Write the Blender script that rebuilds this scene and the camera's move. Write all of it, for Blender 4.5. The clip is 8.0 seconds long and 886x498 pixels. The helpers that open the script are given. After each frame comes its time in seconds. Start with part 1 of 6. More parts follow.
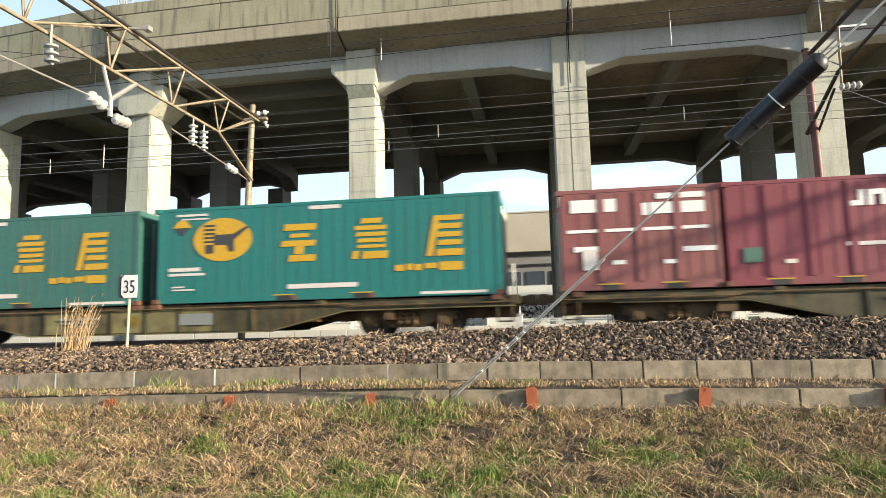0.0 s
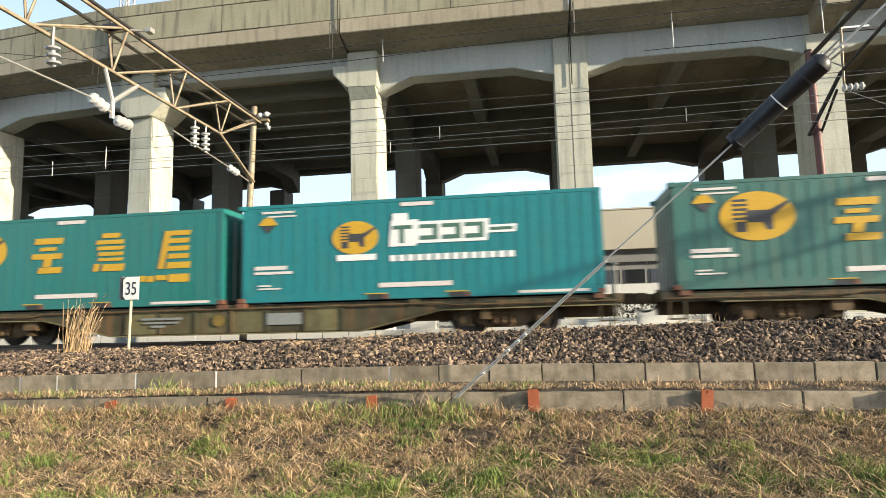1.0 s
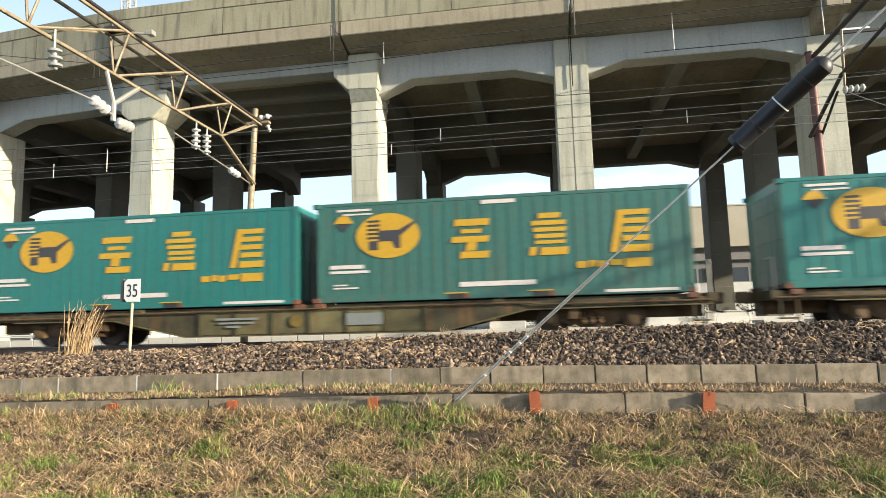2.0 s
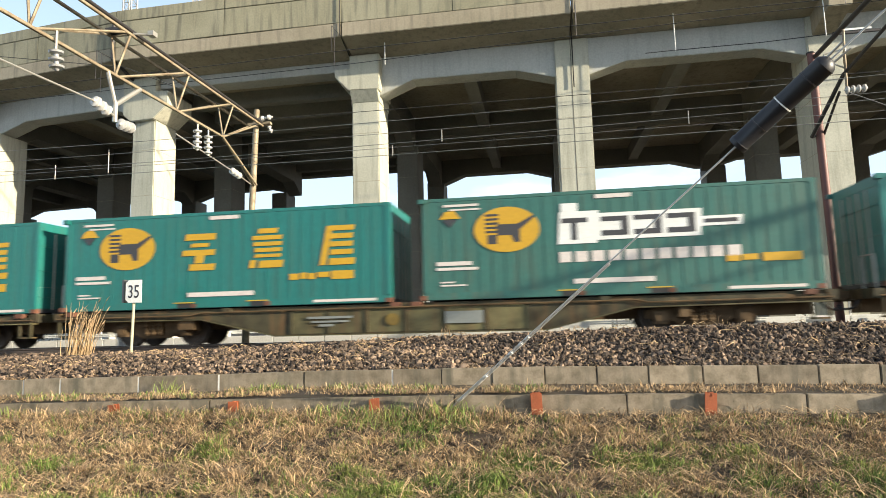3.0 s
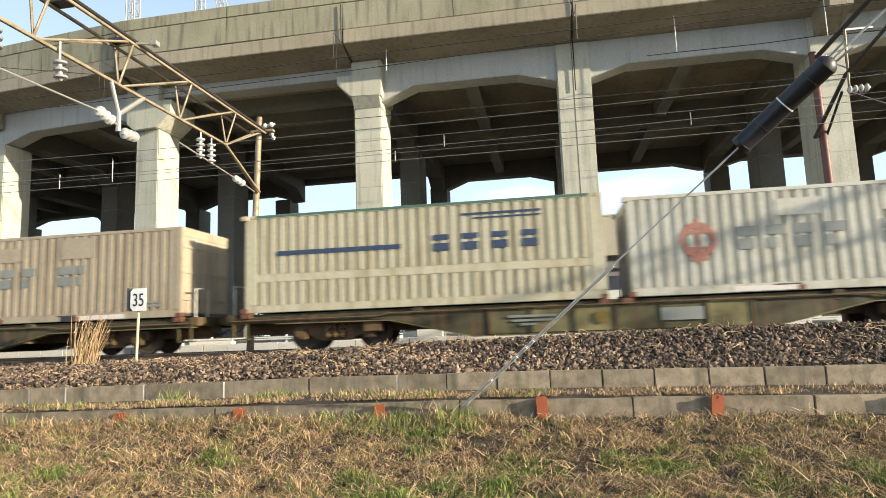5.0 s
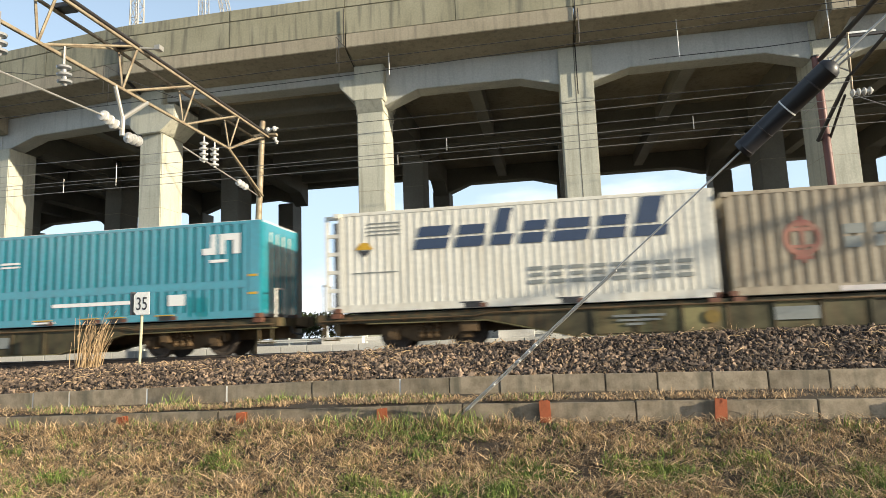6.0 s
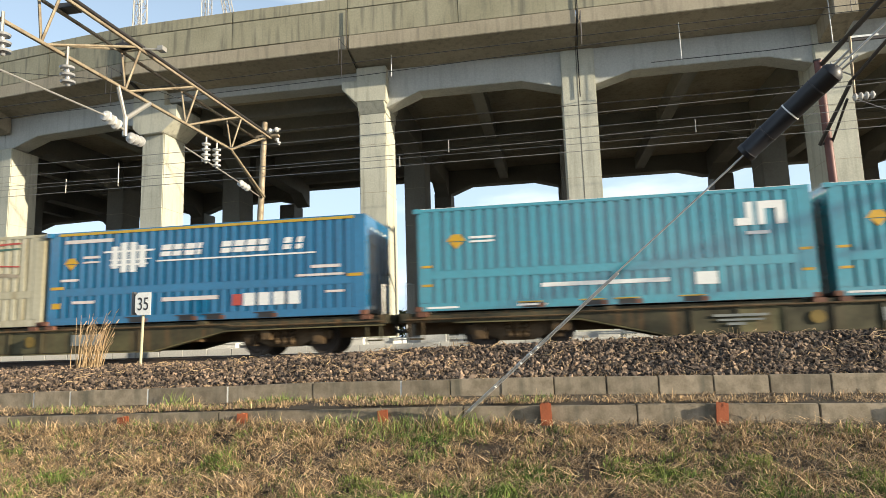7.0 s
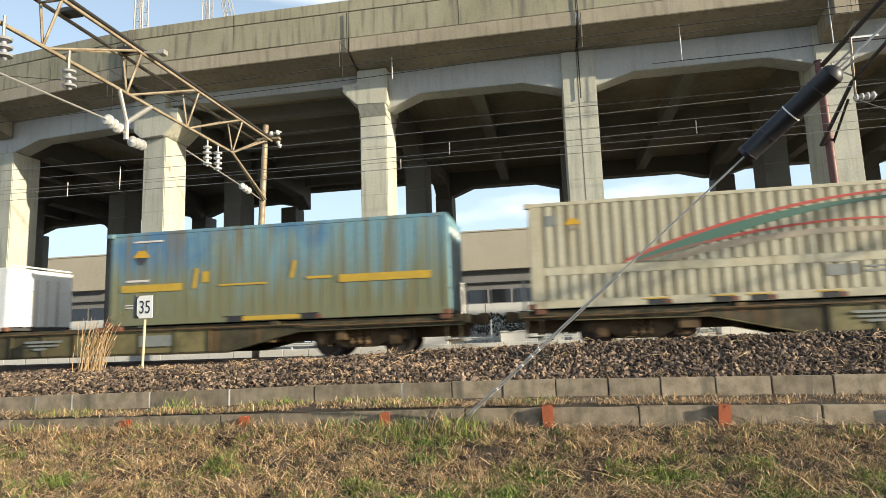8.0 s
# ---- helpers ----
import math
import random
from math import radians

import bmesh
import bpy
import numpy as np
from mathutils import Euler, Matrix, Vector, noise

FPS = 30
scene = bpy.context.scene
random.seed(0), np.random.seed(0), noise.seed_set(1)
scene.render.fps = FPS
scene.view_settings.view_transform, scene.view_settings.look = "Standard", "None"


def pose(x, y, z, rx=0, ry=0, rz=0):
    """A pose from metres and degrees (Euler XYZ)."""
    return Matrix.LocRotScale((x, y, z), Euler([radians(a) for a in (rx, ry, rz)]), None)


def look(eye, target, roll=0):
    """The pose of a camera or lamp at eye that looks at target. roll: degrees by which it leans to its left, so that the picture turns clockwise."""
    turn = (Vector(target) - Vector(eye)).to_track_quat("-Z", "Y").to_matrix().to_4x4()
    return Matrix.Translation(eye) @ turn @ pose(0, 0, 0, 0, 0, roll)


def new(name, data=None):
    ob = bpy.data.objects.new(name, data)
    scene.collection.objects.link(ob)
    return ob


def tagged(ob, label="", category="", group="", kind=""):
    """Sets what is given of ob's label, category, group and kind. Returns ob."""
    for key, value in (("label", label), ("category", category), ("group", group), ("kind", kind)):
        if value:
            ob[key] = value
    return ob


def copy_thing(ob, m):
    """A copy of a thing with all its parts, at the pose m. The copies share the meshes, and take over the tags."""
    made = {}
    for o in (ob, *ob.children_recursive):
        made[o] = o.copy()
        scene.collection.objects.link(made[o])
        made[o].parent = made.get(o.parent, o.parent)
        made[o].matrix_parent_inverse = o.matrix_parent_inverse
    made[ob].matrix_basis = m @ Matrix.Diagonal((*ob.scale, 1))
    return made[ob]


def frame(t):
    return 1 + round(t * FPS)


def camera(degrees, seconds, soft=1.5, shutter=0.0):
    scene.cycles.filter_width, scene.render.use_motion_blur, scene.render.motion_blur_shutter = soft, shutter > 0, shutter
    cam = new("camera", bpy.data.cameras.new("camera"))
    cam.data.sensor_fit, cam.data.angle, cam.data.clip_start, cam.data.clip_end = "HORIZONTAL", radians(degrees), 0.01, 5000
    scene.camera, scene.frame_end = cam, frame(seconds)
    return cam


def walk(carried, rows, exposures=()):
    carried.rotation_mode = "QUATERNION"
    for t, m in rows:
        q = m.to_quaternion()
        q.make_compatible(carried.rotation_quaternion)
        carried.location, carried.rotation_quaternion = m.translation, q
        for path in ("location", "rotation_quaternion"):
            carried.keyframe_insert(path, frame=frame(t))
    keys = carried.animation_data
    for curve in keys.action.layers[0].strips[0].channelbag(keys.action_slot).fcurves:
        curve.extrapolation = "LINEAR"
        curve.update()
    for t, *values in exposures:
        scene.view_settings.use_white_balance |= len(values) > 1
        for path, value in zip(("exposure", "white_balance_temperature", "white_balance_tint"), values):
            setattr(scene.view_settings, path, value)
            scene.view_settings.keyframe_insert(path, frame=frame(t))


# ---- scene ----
# ---- camera ----
CLIP = 8.0
EYE = Vector((0.0, -15.467, 0.406))
cam = camera(70.957, CLIP, soft=0.7, shutter=0.17)


def aim(dx, dy, dz, yaw, pitch, roll):
    """A hand-held pose: a small shift of the eye, then yaw to the right, pitch up and roll in degrees."""
    e = EYE + Vector((dx, dy, dz))
    a, b = radians(yaw), radians(pitch)
    return look(e, e + Vector((math.sin(a) * math.cos(b), math.cos(a) * math.cos(b), math.sin(b))), roll)


walk(cam, [
    (0.0, aim(-0.002, -0.023, -0.020, -8.758, 6.523, -1.436)),
    (0.5, aim(-0.008, -0.019, -0.012, -8.875, 6.479, -1.277)),
    (1.0, aim(0.002, -0.004, -0.012, -8.932, 6.662, -1.429)),
    (1.5, aim(-0.006, -0.010, -0.009, -8.956, 6.782, -1.480)),
    (3.0, aim(-0.011, 0.001, -0.006, -9.097, 6.902, -1.486)),
    (3.5, aim(0.000, -0.000, 0.000, -9.161, 6.985, -1.688)),
    (4.0, aim(-0.010, -0.005, -0.010, -9.131, 7.118, -1.898)),
    (4.5, aim(-0.009, 0.011, -0.012, -9.265, 7.224, -2.025)),
    (6.0, aim(-0.007, -0.002, -0.006, -9.659, 7.701, -2.124)),
    (6.5, aim(-0.024, 0.001, 0.002, -9.676, 7.773, -2.056)),
    (7.0, aim(-0.017, -0.004, -0.003, -9.751, 7.872, -1.802)),
    (7.5, aim(-0.007, -0.007, -0.015, -9.846, 8.028, -1.881)),
    (8.0, aim(-0.014, -0.008, 0.003, -9.868, 8.051, -1.990)),
], exposures=[(0.0, 1.14), (4.5, 1.14), (6.0, 0.85), (CLIP, 0.85)])

# ---- light ----
SUN_TO = Vector((0.94, -0.25, 0.24)).normalized()
world = bpy.data.worlds.new("sky")
scene.world = world
world.use_nodes = True
wn = world.node_tree
sky = wn.nodes.new("ShaderNodeTexSky")
sky.sky_type = "NISHITA"
sky.sun_disc = False
sky.sun_elevation = math.asin(SUN_TO.z)
sky.sun_rotation = math.atan2(SUN_TO.x, SUN_TO.y)
sky.air_density, sky.dust_density, sky.ozone_density = 1.0, 1.6, 0.7
wn.nodes["Background"].inputs["Strength"].default_value = 0.10


def hazy_sky():
    """The clear sky with pale winter haze low down and a few soft white clouds."""
    tc = wn.nodes.new("ShaderNodeTexCoord")
    sep = wn.nodes.new("ShaderNodeSeparateXYZ")
    wn.links.new(tc.outputs["Generated"], sep.inputs[0])
    haze = wn.nodes.new("ShaderNodeMapRange")
    haze.interpolation_type = "SMOOTHSTEP"
    haze.inputs["From Min"].default_value, haze.inputs["From Max"].default_value = 1.0, 0.0
    haze.inputs["To Max"].default_value = 0.78
    wn.links.new(sep.outputs["Z"], haze.inputs["Value"])
    flat = wn.nodes.new("ShaderNodeMapping")
    flat.inputs["Scale"].default_value = (1.0, 1.0, 3.2)
    wn.links.new(tc.outputs["Generated"], flat.inputs["Vector"])
    puff = wn.nodes.new("ShaderNodeTexNoise")
    puff.inputs["Scale"].default_value, puff.inputs["Detail"].default_value = 2.6, 7
    wn.links.new(flat.outputs[0], puff.inputs["Vector"])
    cloud = wn.nodes.new("ShaderNodeMapRange")
    cloud.interpolation_type = "SMOOTHSTEP"
    cloud.inputs["From Min"].default_value, cloud.inputs["From Max"].default_value = 0.52, 0.72
    cloud.inputs["To Max"].default_value = 0.75
    wn.links.new(puff.outputs["Fac"], cloud.inputs["Value"])
    col = sky.outputs["Color"]
    for fac, tone in ((haze, (4.6, 5.95, 7.5, 1)), (cloud, (8.6, 8.8, 8.8, 1))):
        mx = wn.nodes.new("ShaderNodeMix")
        mx.data_type = "RGBA"
        mx.clamp_result = False
        wn.links.new(fac.outputs["Result"], mx.inputs["Factor"])
        wn.links.new(col, mx.inputs["A"])
        mx.inputs["B"].default_value = tone
        col = mx.outputs["Result"]
    wn.links.new(col, wn.nodes["Background"].inputs["Color"])


hazy_sky()
sun = new("sun", bpy.data.lights.new("sun", "SUN"))
sun.data.energy, sun.data.angle, sun.data.color = 5.0, radians(0.6), (1.0, 0.89, 0.69)
sun.matrix_world = look(SUN_TO * 60, (0, 0, 0))


# ---- materials ----
def mat(name, base, second=None, rough=0.6, metal=0.0, grain=30.0, stain=1.2, amount=0.5, bump=0.15,
        streak=None, streak_amount=0.0, island=False, vary=0.0, spec=0.5, coat=0.0, tint=None):
    """A weathered surface: a base colour drifting to a second one in large stains, fine grain and relief,
    and optional vertical streaks of a third colour."""
    m = bpy.data.materials.new(name)
    m.use_nodes = True
    nt = m.node_tree
    b = nt.nodes["Principled BSDF"]
    tc = nt.nodes.new("ShaderNodeTexCoord")
    info = nt.nodes.new("ShaderNodeObjectInfo")
    shift = nt.nodes.new("ShaderNodeVectorMath")
    shift.operation = "MULTIPLY_ADD"
    nt.links.new(info.outputs["Random"], shift.inputs[0])
    shift.inputs[1].default_value = (37.0, 11.0, 23.0)
    nt.links.new(tc.outputs["Object"], shift.inputs[2])

    def tex(scale, detail, vec=None):
        n = nt.nodes.new("ShaderNodeTexNoise")
        n.inputs["Scale"].default_value, n.inputs["Detail"].default_value = scale, detail
        nt.links.new(vec or shift.outputs[0], n.inputs["Vector"])
        return n.outputs["Fac"]

    def ramp(src, lo, hi):
        r = nt.nodes.new("ShaderNodeMapRange")
        r.inputs["From Min"].default_value, r.inputs["From Max"].default_value = lo, hi
        nt.links.new(src, r.inputs["Value"])
        return r.outputs["Result"]

    def blend(fac, a, c, mode="MIX"):
        x = nt.nodes.new("ShaderNodeMix")
        x.data_type, x.blend_type = "RGBA", mode
        for sock, v in ((x.inputs["Factor"], fac), (x.inputs["A"], a), (x.inputs["B"], c)):
            if isinstance(v, (int, float)):
                sock.default_value = v
            elif isinstance(v, tuple):
                sock.default_value = (*v[:3], 1)
            else:
                nt.links.new(v, sock)
        return x.outputs["Result"]

    def times(src, k):
        n = nt.nodes.new("ShaderNodeMath")
        n.operation = "MULTIPLY"
        nt.links.new(src, n.inputs[0])
        n.inputs[1].default_value = k
        return n.outputs[0]

    second = second or tuple(c * 0.6 for c in base)
    big = ramp(tex(stain, 5), 0.38, 0.68)
    fine = tex(grain, 4)
    col = blend(times(big, amount), base, second)
    g = ramp(fine, 0.3, 0.7)
    col = blend(0.35, col, blend(g, tuple(c * 0.72 for c in base), tuple(min(1, c * 1.18) for c in base)))
    if streak:
        mp = nt.nodes.new("ShaderNodeMapping")
        mp.inputs["Scale"].default_value = (3.0, 3.0, 0.28)
        nt.links.new(shift.outputs[0], mp.inputs["Vector"])
        s = ramp(tex(1.6, 6, mp.outputs[0]), 0.5, 0.72)
        col = blend(times(s, streak_amount), col, streak)
    if island or vary:
        src = info.outputs["Random"]
        if island:
            geo = nt.nodes.new("ShaderNodeNewGeometry")
            src = geo.outputs["Random Per Island"]
        hsv = nt.nodes.new("ShaderNodeHueSaturation")
        v = nt.nodes.new("ShaderNodeMapRange")
        nt.links.new(src, v.inputs["Value"])
        v.inputs["To Min"].default_value, v.inputs["To Max"].default_value = 1 - vary, 1 + vary
        nt.links.new(v.outputs["Result"], hsv.inputs["Value"])
        if tint:
            # every piece leans a different way between the colour and the tint
            wn_ = nt.nodes.new("ShaderNodeTexWhiteNoise")
            wn_.noise_dimensions = "1D"
            nt.links.new(src, wn_.inputs["W"])
            col = blend(wn_.outputs["Value"], col, tint)
        nt.links.new(col, hsv.inputs["Color"])
        col = hsv.outputs["Color"]
    nt.links.new(col, b.inputs["Base Color"])
    rr = nt.nodes.new("ShaderNodeMapRange")
    nt.links.new(big, rr.inputs["Value"])
    rr.inputs["To Min"].default_value, rr.inputs["To Max"].default_value = rough * 0.85, min(1, rough * 1.2)
    nt.links.new(rr.outputs["Result"], b.inputs["Roughness"])
    b.inputs["Metallic"].default_value = metal
    b.inputs["Specular IOR Level"].default_value = spec
    b.inputs["Coat Weight"].default_value = coat
    if bump:
        bp = nt.nodes.new("ShaderNodeBump")
        bp.inputs["Strength"].default_value, bp.inputs["Distance"].default_value = bump, 0.02
        nt.links.new(fine, bp.inputs["Height"])
        nt.links.new(bp.outputs["Normal"], b.inputs["Normal"])
    return m


M_CONC = mat("concrete", (0.325, 0.30, 0.205), (0.18, 0.17, 0.11), 0.85, grain=14, stain=0.5, amount=0.7, bump=0.25,
             streak=(0.105, 0.10, 0.078), streak_amount=0.75)
M_CONC_PIER = mat("pier_concrete", (0.50, 0.485, 0.39), (0.37, 0.36, 0.28), 0.85, grain=16, stain=0.7, amount=0.6, bump=0.2,
                  streak=(0.20, 0.19, 0.15), streak_amount=0.5)
M_CONC_BEAM = mat("beam_concrete", (0.46, 0.46, 0.42), (0.34, 0.34, 0.31), 0.85, grain=14, stain=0.6, amount=0.5, bump=0.2,
                  streak=(0.22, 0.21, 0.19), streak_amount=0.3)
# viaduct concrete copied darker: under-deck shade put into the colour; also fills a pier joint
M_CONC_SHADE_JOINT = mat("shaded_and_joint_concrete", (0.17, 0.16, 0.13), (0.10, 0.095, 0.078), 0.9, grain=10, stain=0.4, amount=0.7, bump=0.2)
# beam concrete darkened to hold the shade below the deck, a little lighter
M_CONC_SEC_SHADE = mat("shaded_secondary_beam_concrete", (0.23, 0.22, 0.185), (0.16, 0.15, 0.13), 0.9, grain=10, stain=0.4, amount=0.7, bump=0.2)
M_CONC_EDGE = mat("slab_edge_concrete", (0.35, 0.30, 0.215), (0.21, 0.185, 0.13), 0.85, grain=14, stain=0.5, amount=0.8, bump=0.25,
                  streak=(0.15, 0.13, 0.10), streak_amount=0.6)
M_JOINT = mat("joint_dark", (0.035, 0.033, 0.03), None, 0.9)
M_KERB = mat("kerb_concrete", (0.29, 0.235, 0.165), (0.13, 0.105, 0.07), 0.9, grain=34, stain=5.0, amount=1.0, bump=0.16,
             streak=(0.075, 0.072, 0.052), streak_amount=0.7, vary=0.22)
M_SOIL = mat("dry_grass_soil", (0.055, 0.038, 0.024), (0.028, 0.021, 0.015), 0.95, grain=45, stain=1.5, amount=0.8, bump=0.6,
             streak=(0.05, 0.06, 0.022), streak_amount=0.35)
M_BED = mat("ballast_bed", (0.035, 0.029, 0.024), (0.02, 0.017, 0.015), 0.95, grain=26, stain=1.2, amount=0.7, bump=0.8)
M_STONE = mat("ballast_stone", (0.30, 0.205, 0.135), (0.05, 0.036, 0.027), 0.9, grain=60, stain=0.35, amount=0.8, bump=0.3,
              island=True, vary=0.8, tint=(0.022, 0.017, 0.015))
M_STRAW = mat("dry_grass", (0.50, 0.35, 0.185), (0.24, 0.15, 0.075), 0.85, grain=20, stain=1.3, amount=0.9, bump=0, island=True, vary=0.7, tint=(0.40, 0.27, 0.15))
M_BROWN = mat("brown_dead_grass", (0.23, 0.14, 0.082), (0.10, 0.062, 0.042), 0.9, grain=20, stain=1.3, amount=0.8, bump=0, island=True, vary=0.6, tint=(0.19, 0.165, 0.12))
M_GREEN = mat("green_grass", (0.13, 0.19, 0.036), (0.25, 0.26, 0.065), 0.8, grain=20, stain=1.6, amount=0.7, bump=0, island=True, vary=0.55)
M_RAIL = mat("rail_steel", (0.10, 0.075, 0.06), (0.06, 0.045, 0.035), 0.6, 0.4, grain=30, amount=0.6)
M_RAILTOP = mat("rail_head", (0.42, 0.41, 0.40), (0.3, 0.29, 0.28), 0.3, 1.0, grain=40, amount=0.3)
M_STEEL = mat("galvanised_steel", (0.42, 0.40, 0.36), (0.30, 0.27, 0.22), 0.5, 0.55, grain=25, amount=0.7)
M_TRUSS = mat("weathered_truss_steel", (0.33, 0.27, 0.18), (0.13, 0.08, 0.045), 0.65, 0.3, grain=18, stain=3.5, amount=0.85)
M_DARKSTEEL = mat("dark_steel", (0.055, 0.05, 0.048), (0.035, 0.03, 0.03), 0.5, 0.4, grain=30)
M_REDPOLE = mat("red_oxide_pole", (0.15, 0.062, 0.05), (0.09, 0.045, 0.04), 0.6, 0.1, grain=30)
M_WIRE = mat("wire", (0.30, 0.29, 0.27), (0.2, 0.19, 0.17), 0.45, 0.7, bump=0)
M_STRAND = mat("bright_guy_strand", (0.62, 0.61, 0.58), (0.45, 0.43, 0.40), 0.45, 0.15, grain=40, bump=0)
# black of the cables, also the painted shade in the fork pockets
M_CABLE_SHADE = mat("dark_cable_and_shade", (0.03, 0.03, 0.03), None, 0.6, bump=0)
M_PORC = mat("white_porcelain", (0.52, 0.51, 0.48), (0.36, 0.34, 0.31), 0.2, grain=20, amount=0.4, bump=0, coat=0.5)
M_PORCD = mat("grey_porcelain", (0.30, 0.30, 0.30), (0.2, 0.2, 0.2), 0.25, grain=20, bump=0, coat=0.5)
M_TUBE = mat("black_tube", (0.010, 0.010, 0.013), (0.022, 0.019, 0.017), 0.42, 0.0, grain=18, amount=0.7, bump=0.05)
M_POST = mat("orange_red_paint", (0.36, 0.095, 0.035), (0.22, 0.07, 0.03), 0.75, grain=40, stain=6, amount=0.8, vary=0.12)
M_WHITE = mat("white_paint", (0.78, 0.78, 0.74), (0.62, 0.61, 0.56), 0.5, grain=20, amount=0.5, bump=0.05)
M_SIGNBACK = mat("sign_edge", (0.12, 0.12, 0.12), None, 0.5, 0.4)
M_CREAMPOST = mat("cream_post", (0.50, 0.46, 0.30), (0.38, 0.33, 0.2), 0.7, grain=30)
M_INK = mat("black_ink", (0.03, 0.03, 0.035), None, 0.5, bump=0)
M_BEIGE = mat("beige_wall", (0.52, 0.47, 0.37), (0.43, 0.385, 0.30), 0.85, grain=10, stain=0.4, amount=0.6, bump=0.1)
M_GLASS = mat("dark_window", (0.02, 0.022, 0.025), (0.03, 0.03, 0.033), 0.08, 0.0, grain=3, bump=0, spec=0.7)
M_GREYWALL = mat("grey_wall", (0.25, 0.245, 0.235), (0.18, 0.17, 0.16), 0.85, grain=10, stain=0.5)
M_LIGHTCONC = mat("pale_concrete", (0.74, 0.72, 0.67), (0.62, 0.60, 0.55), 0.85, grain=20, stain=1.0, amount=0.5)
M_LEAF = mat("far_foliage", (0.035, 0.045, 0.02), (0.055, 0.055, 0.025), 0.95, grain=8, stain=1.0, spec=0.1)


def paint(name, base, second, rust=(0.16, 0.10, 0.05), rust_amount=0.25, rough=0.42, amount=0.55, coat=0.15):
    return mat(name, base, second, rough, grain=9, stain=0.6, amount=amount, bump=0.06, streak=rust, streak_amount=rust_amount, coat=coat)


M_GREENBOX = paint("green_paint", (0.010, 0.155, 0.135), (0.02, 0.135, 0.115), (0.05, 0.115, 0.085), 0.45)
M_GREENBOX2 = paint("faded_green_paint", (0.03, 0.13, 0.105), (0.05, 0.115, 0.09), (0.09, 0.10, 0.065), 0.5, 0.55)
M_TEALBOX = paint("teal_paint", (0.006, 0.18, 0.19), (0.012, 0.155, 0.16), (0.05, 0.16, 0.13), 0.35)
M_MARINE = paint("marine_teal_paint", (0.012, 0.235, 0.285), (0.012, 0.19, 0.235), (0.05, 0.12, 0.13), 0.25, 0.22, coat=1.0)
# a fresh hard gloss over the teal
M_MARINE.node_tree.nodes["Principled BSDF"].inputs["Coat IOR"].default_value = 1.9
M_MARINE.node_tree.nodes["Principled BSDF"].inputs["Coat Roughness"].default_value = 0.06
M_BLUE = paint("blue_paint", (0.007, 0.135, 0.28), (0.009, 0.105, 0.215), (0.04, 0.08, 0.12), 0.25, 0.22, coat=1.0)
M_RED = paint("maroon_paint", (0.20, 0.028, 0.042), (0.17, 0.035, 0.045), (0.15, 0.06, 0.05), 0.35, 0.6)
M_RED2 = paint("faded_maroon_paint", (0.235, 0.07, 0.065), (0.19, 0.075, 0.065), (0.16, 0.10, 0.08), 0.4, 0.65)
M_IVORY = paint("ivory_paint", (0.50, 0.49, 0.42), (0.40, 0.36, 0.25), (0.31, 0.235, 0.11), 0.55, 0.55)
M_CREAM = paint("cream_paint", (0.70, 0.67, 0.58), (0.58, 0.54, 0.44), (0.38, 0.31, 0.20), 0.35, 0.55)
M_DIRTYWHITE = paint("dirty_white_paint", (0.50, 0.46, 0.33), (0.36, 0.31, 0.18), (0.26, 0.19, 0.08), 0.6, 0.6)
M_TAN = paint("tan_paint", (0.37, 0.31, 0.22), (0.27, 0.22, 0.15), (0.18, 0.12, 0.07), 0.5, 0.65)
M_SKYBLUE = paint("faded_sky_blue_paint", (0.14, 0.29, 0.37), (0.14, 0.22, 0.19), (0.19, 0.18, 0.09), 0.6, 0.6)


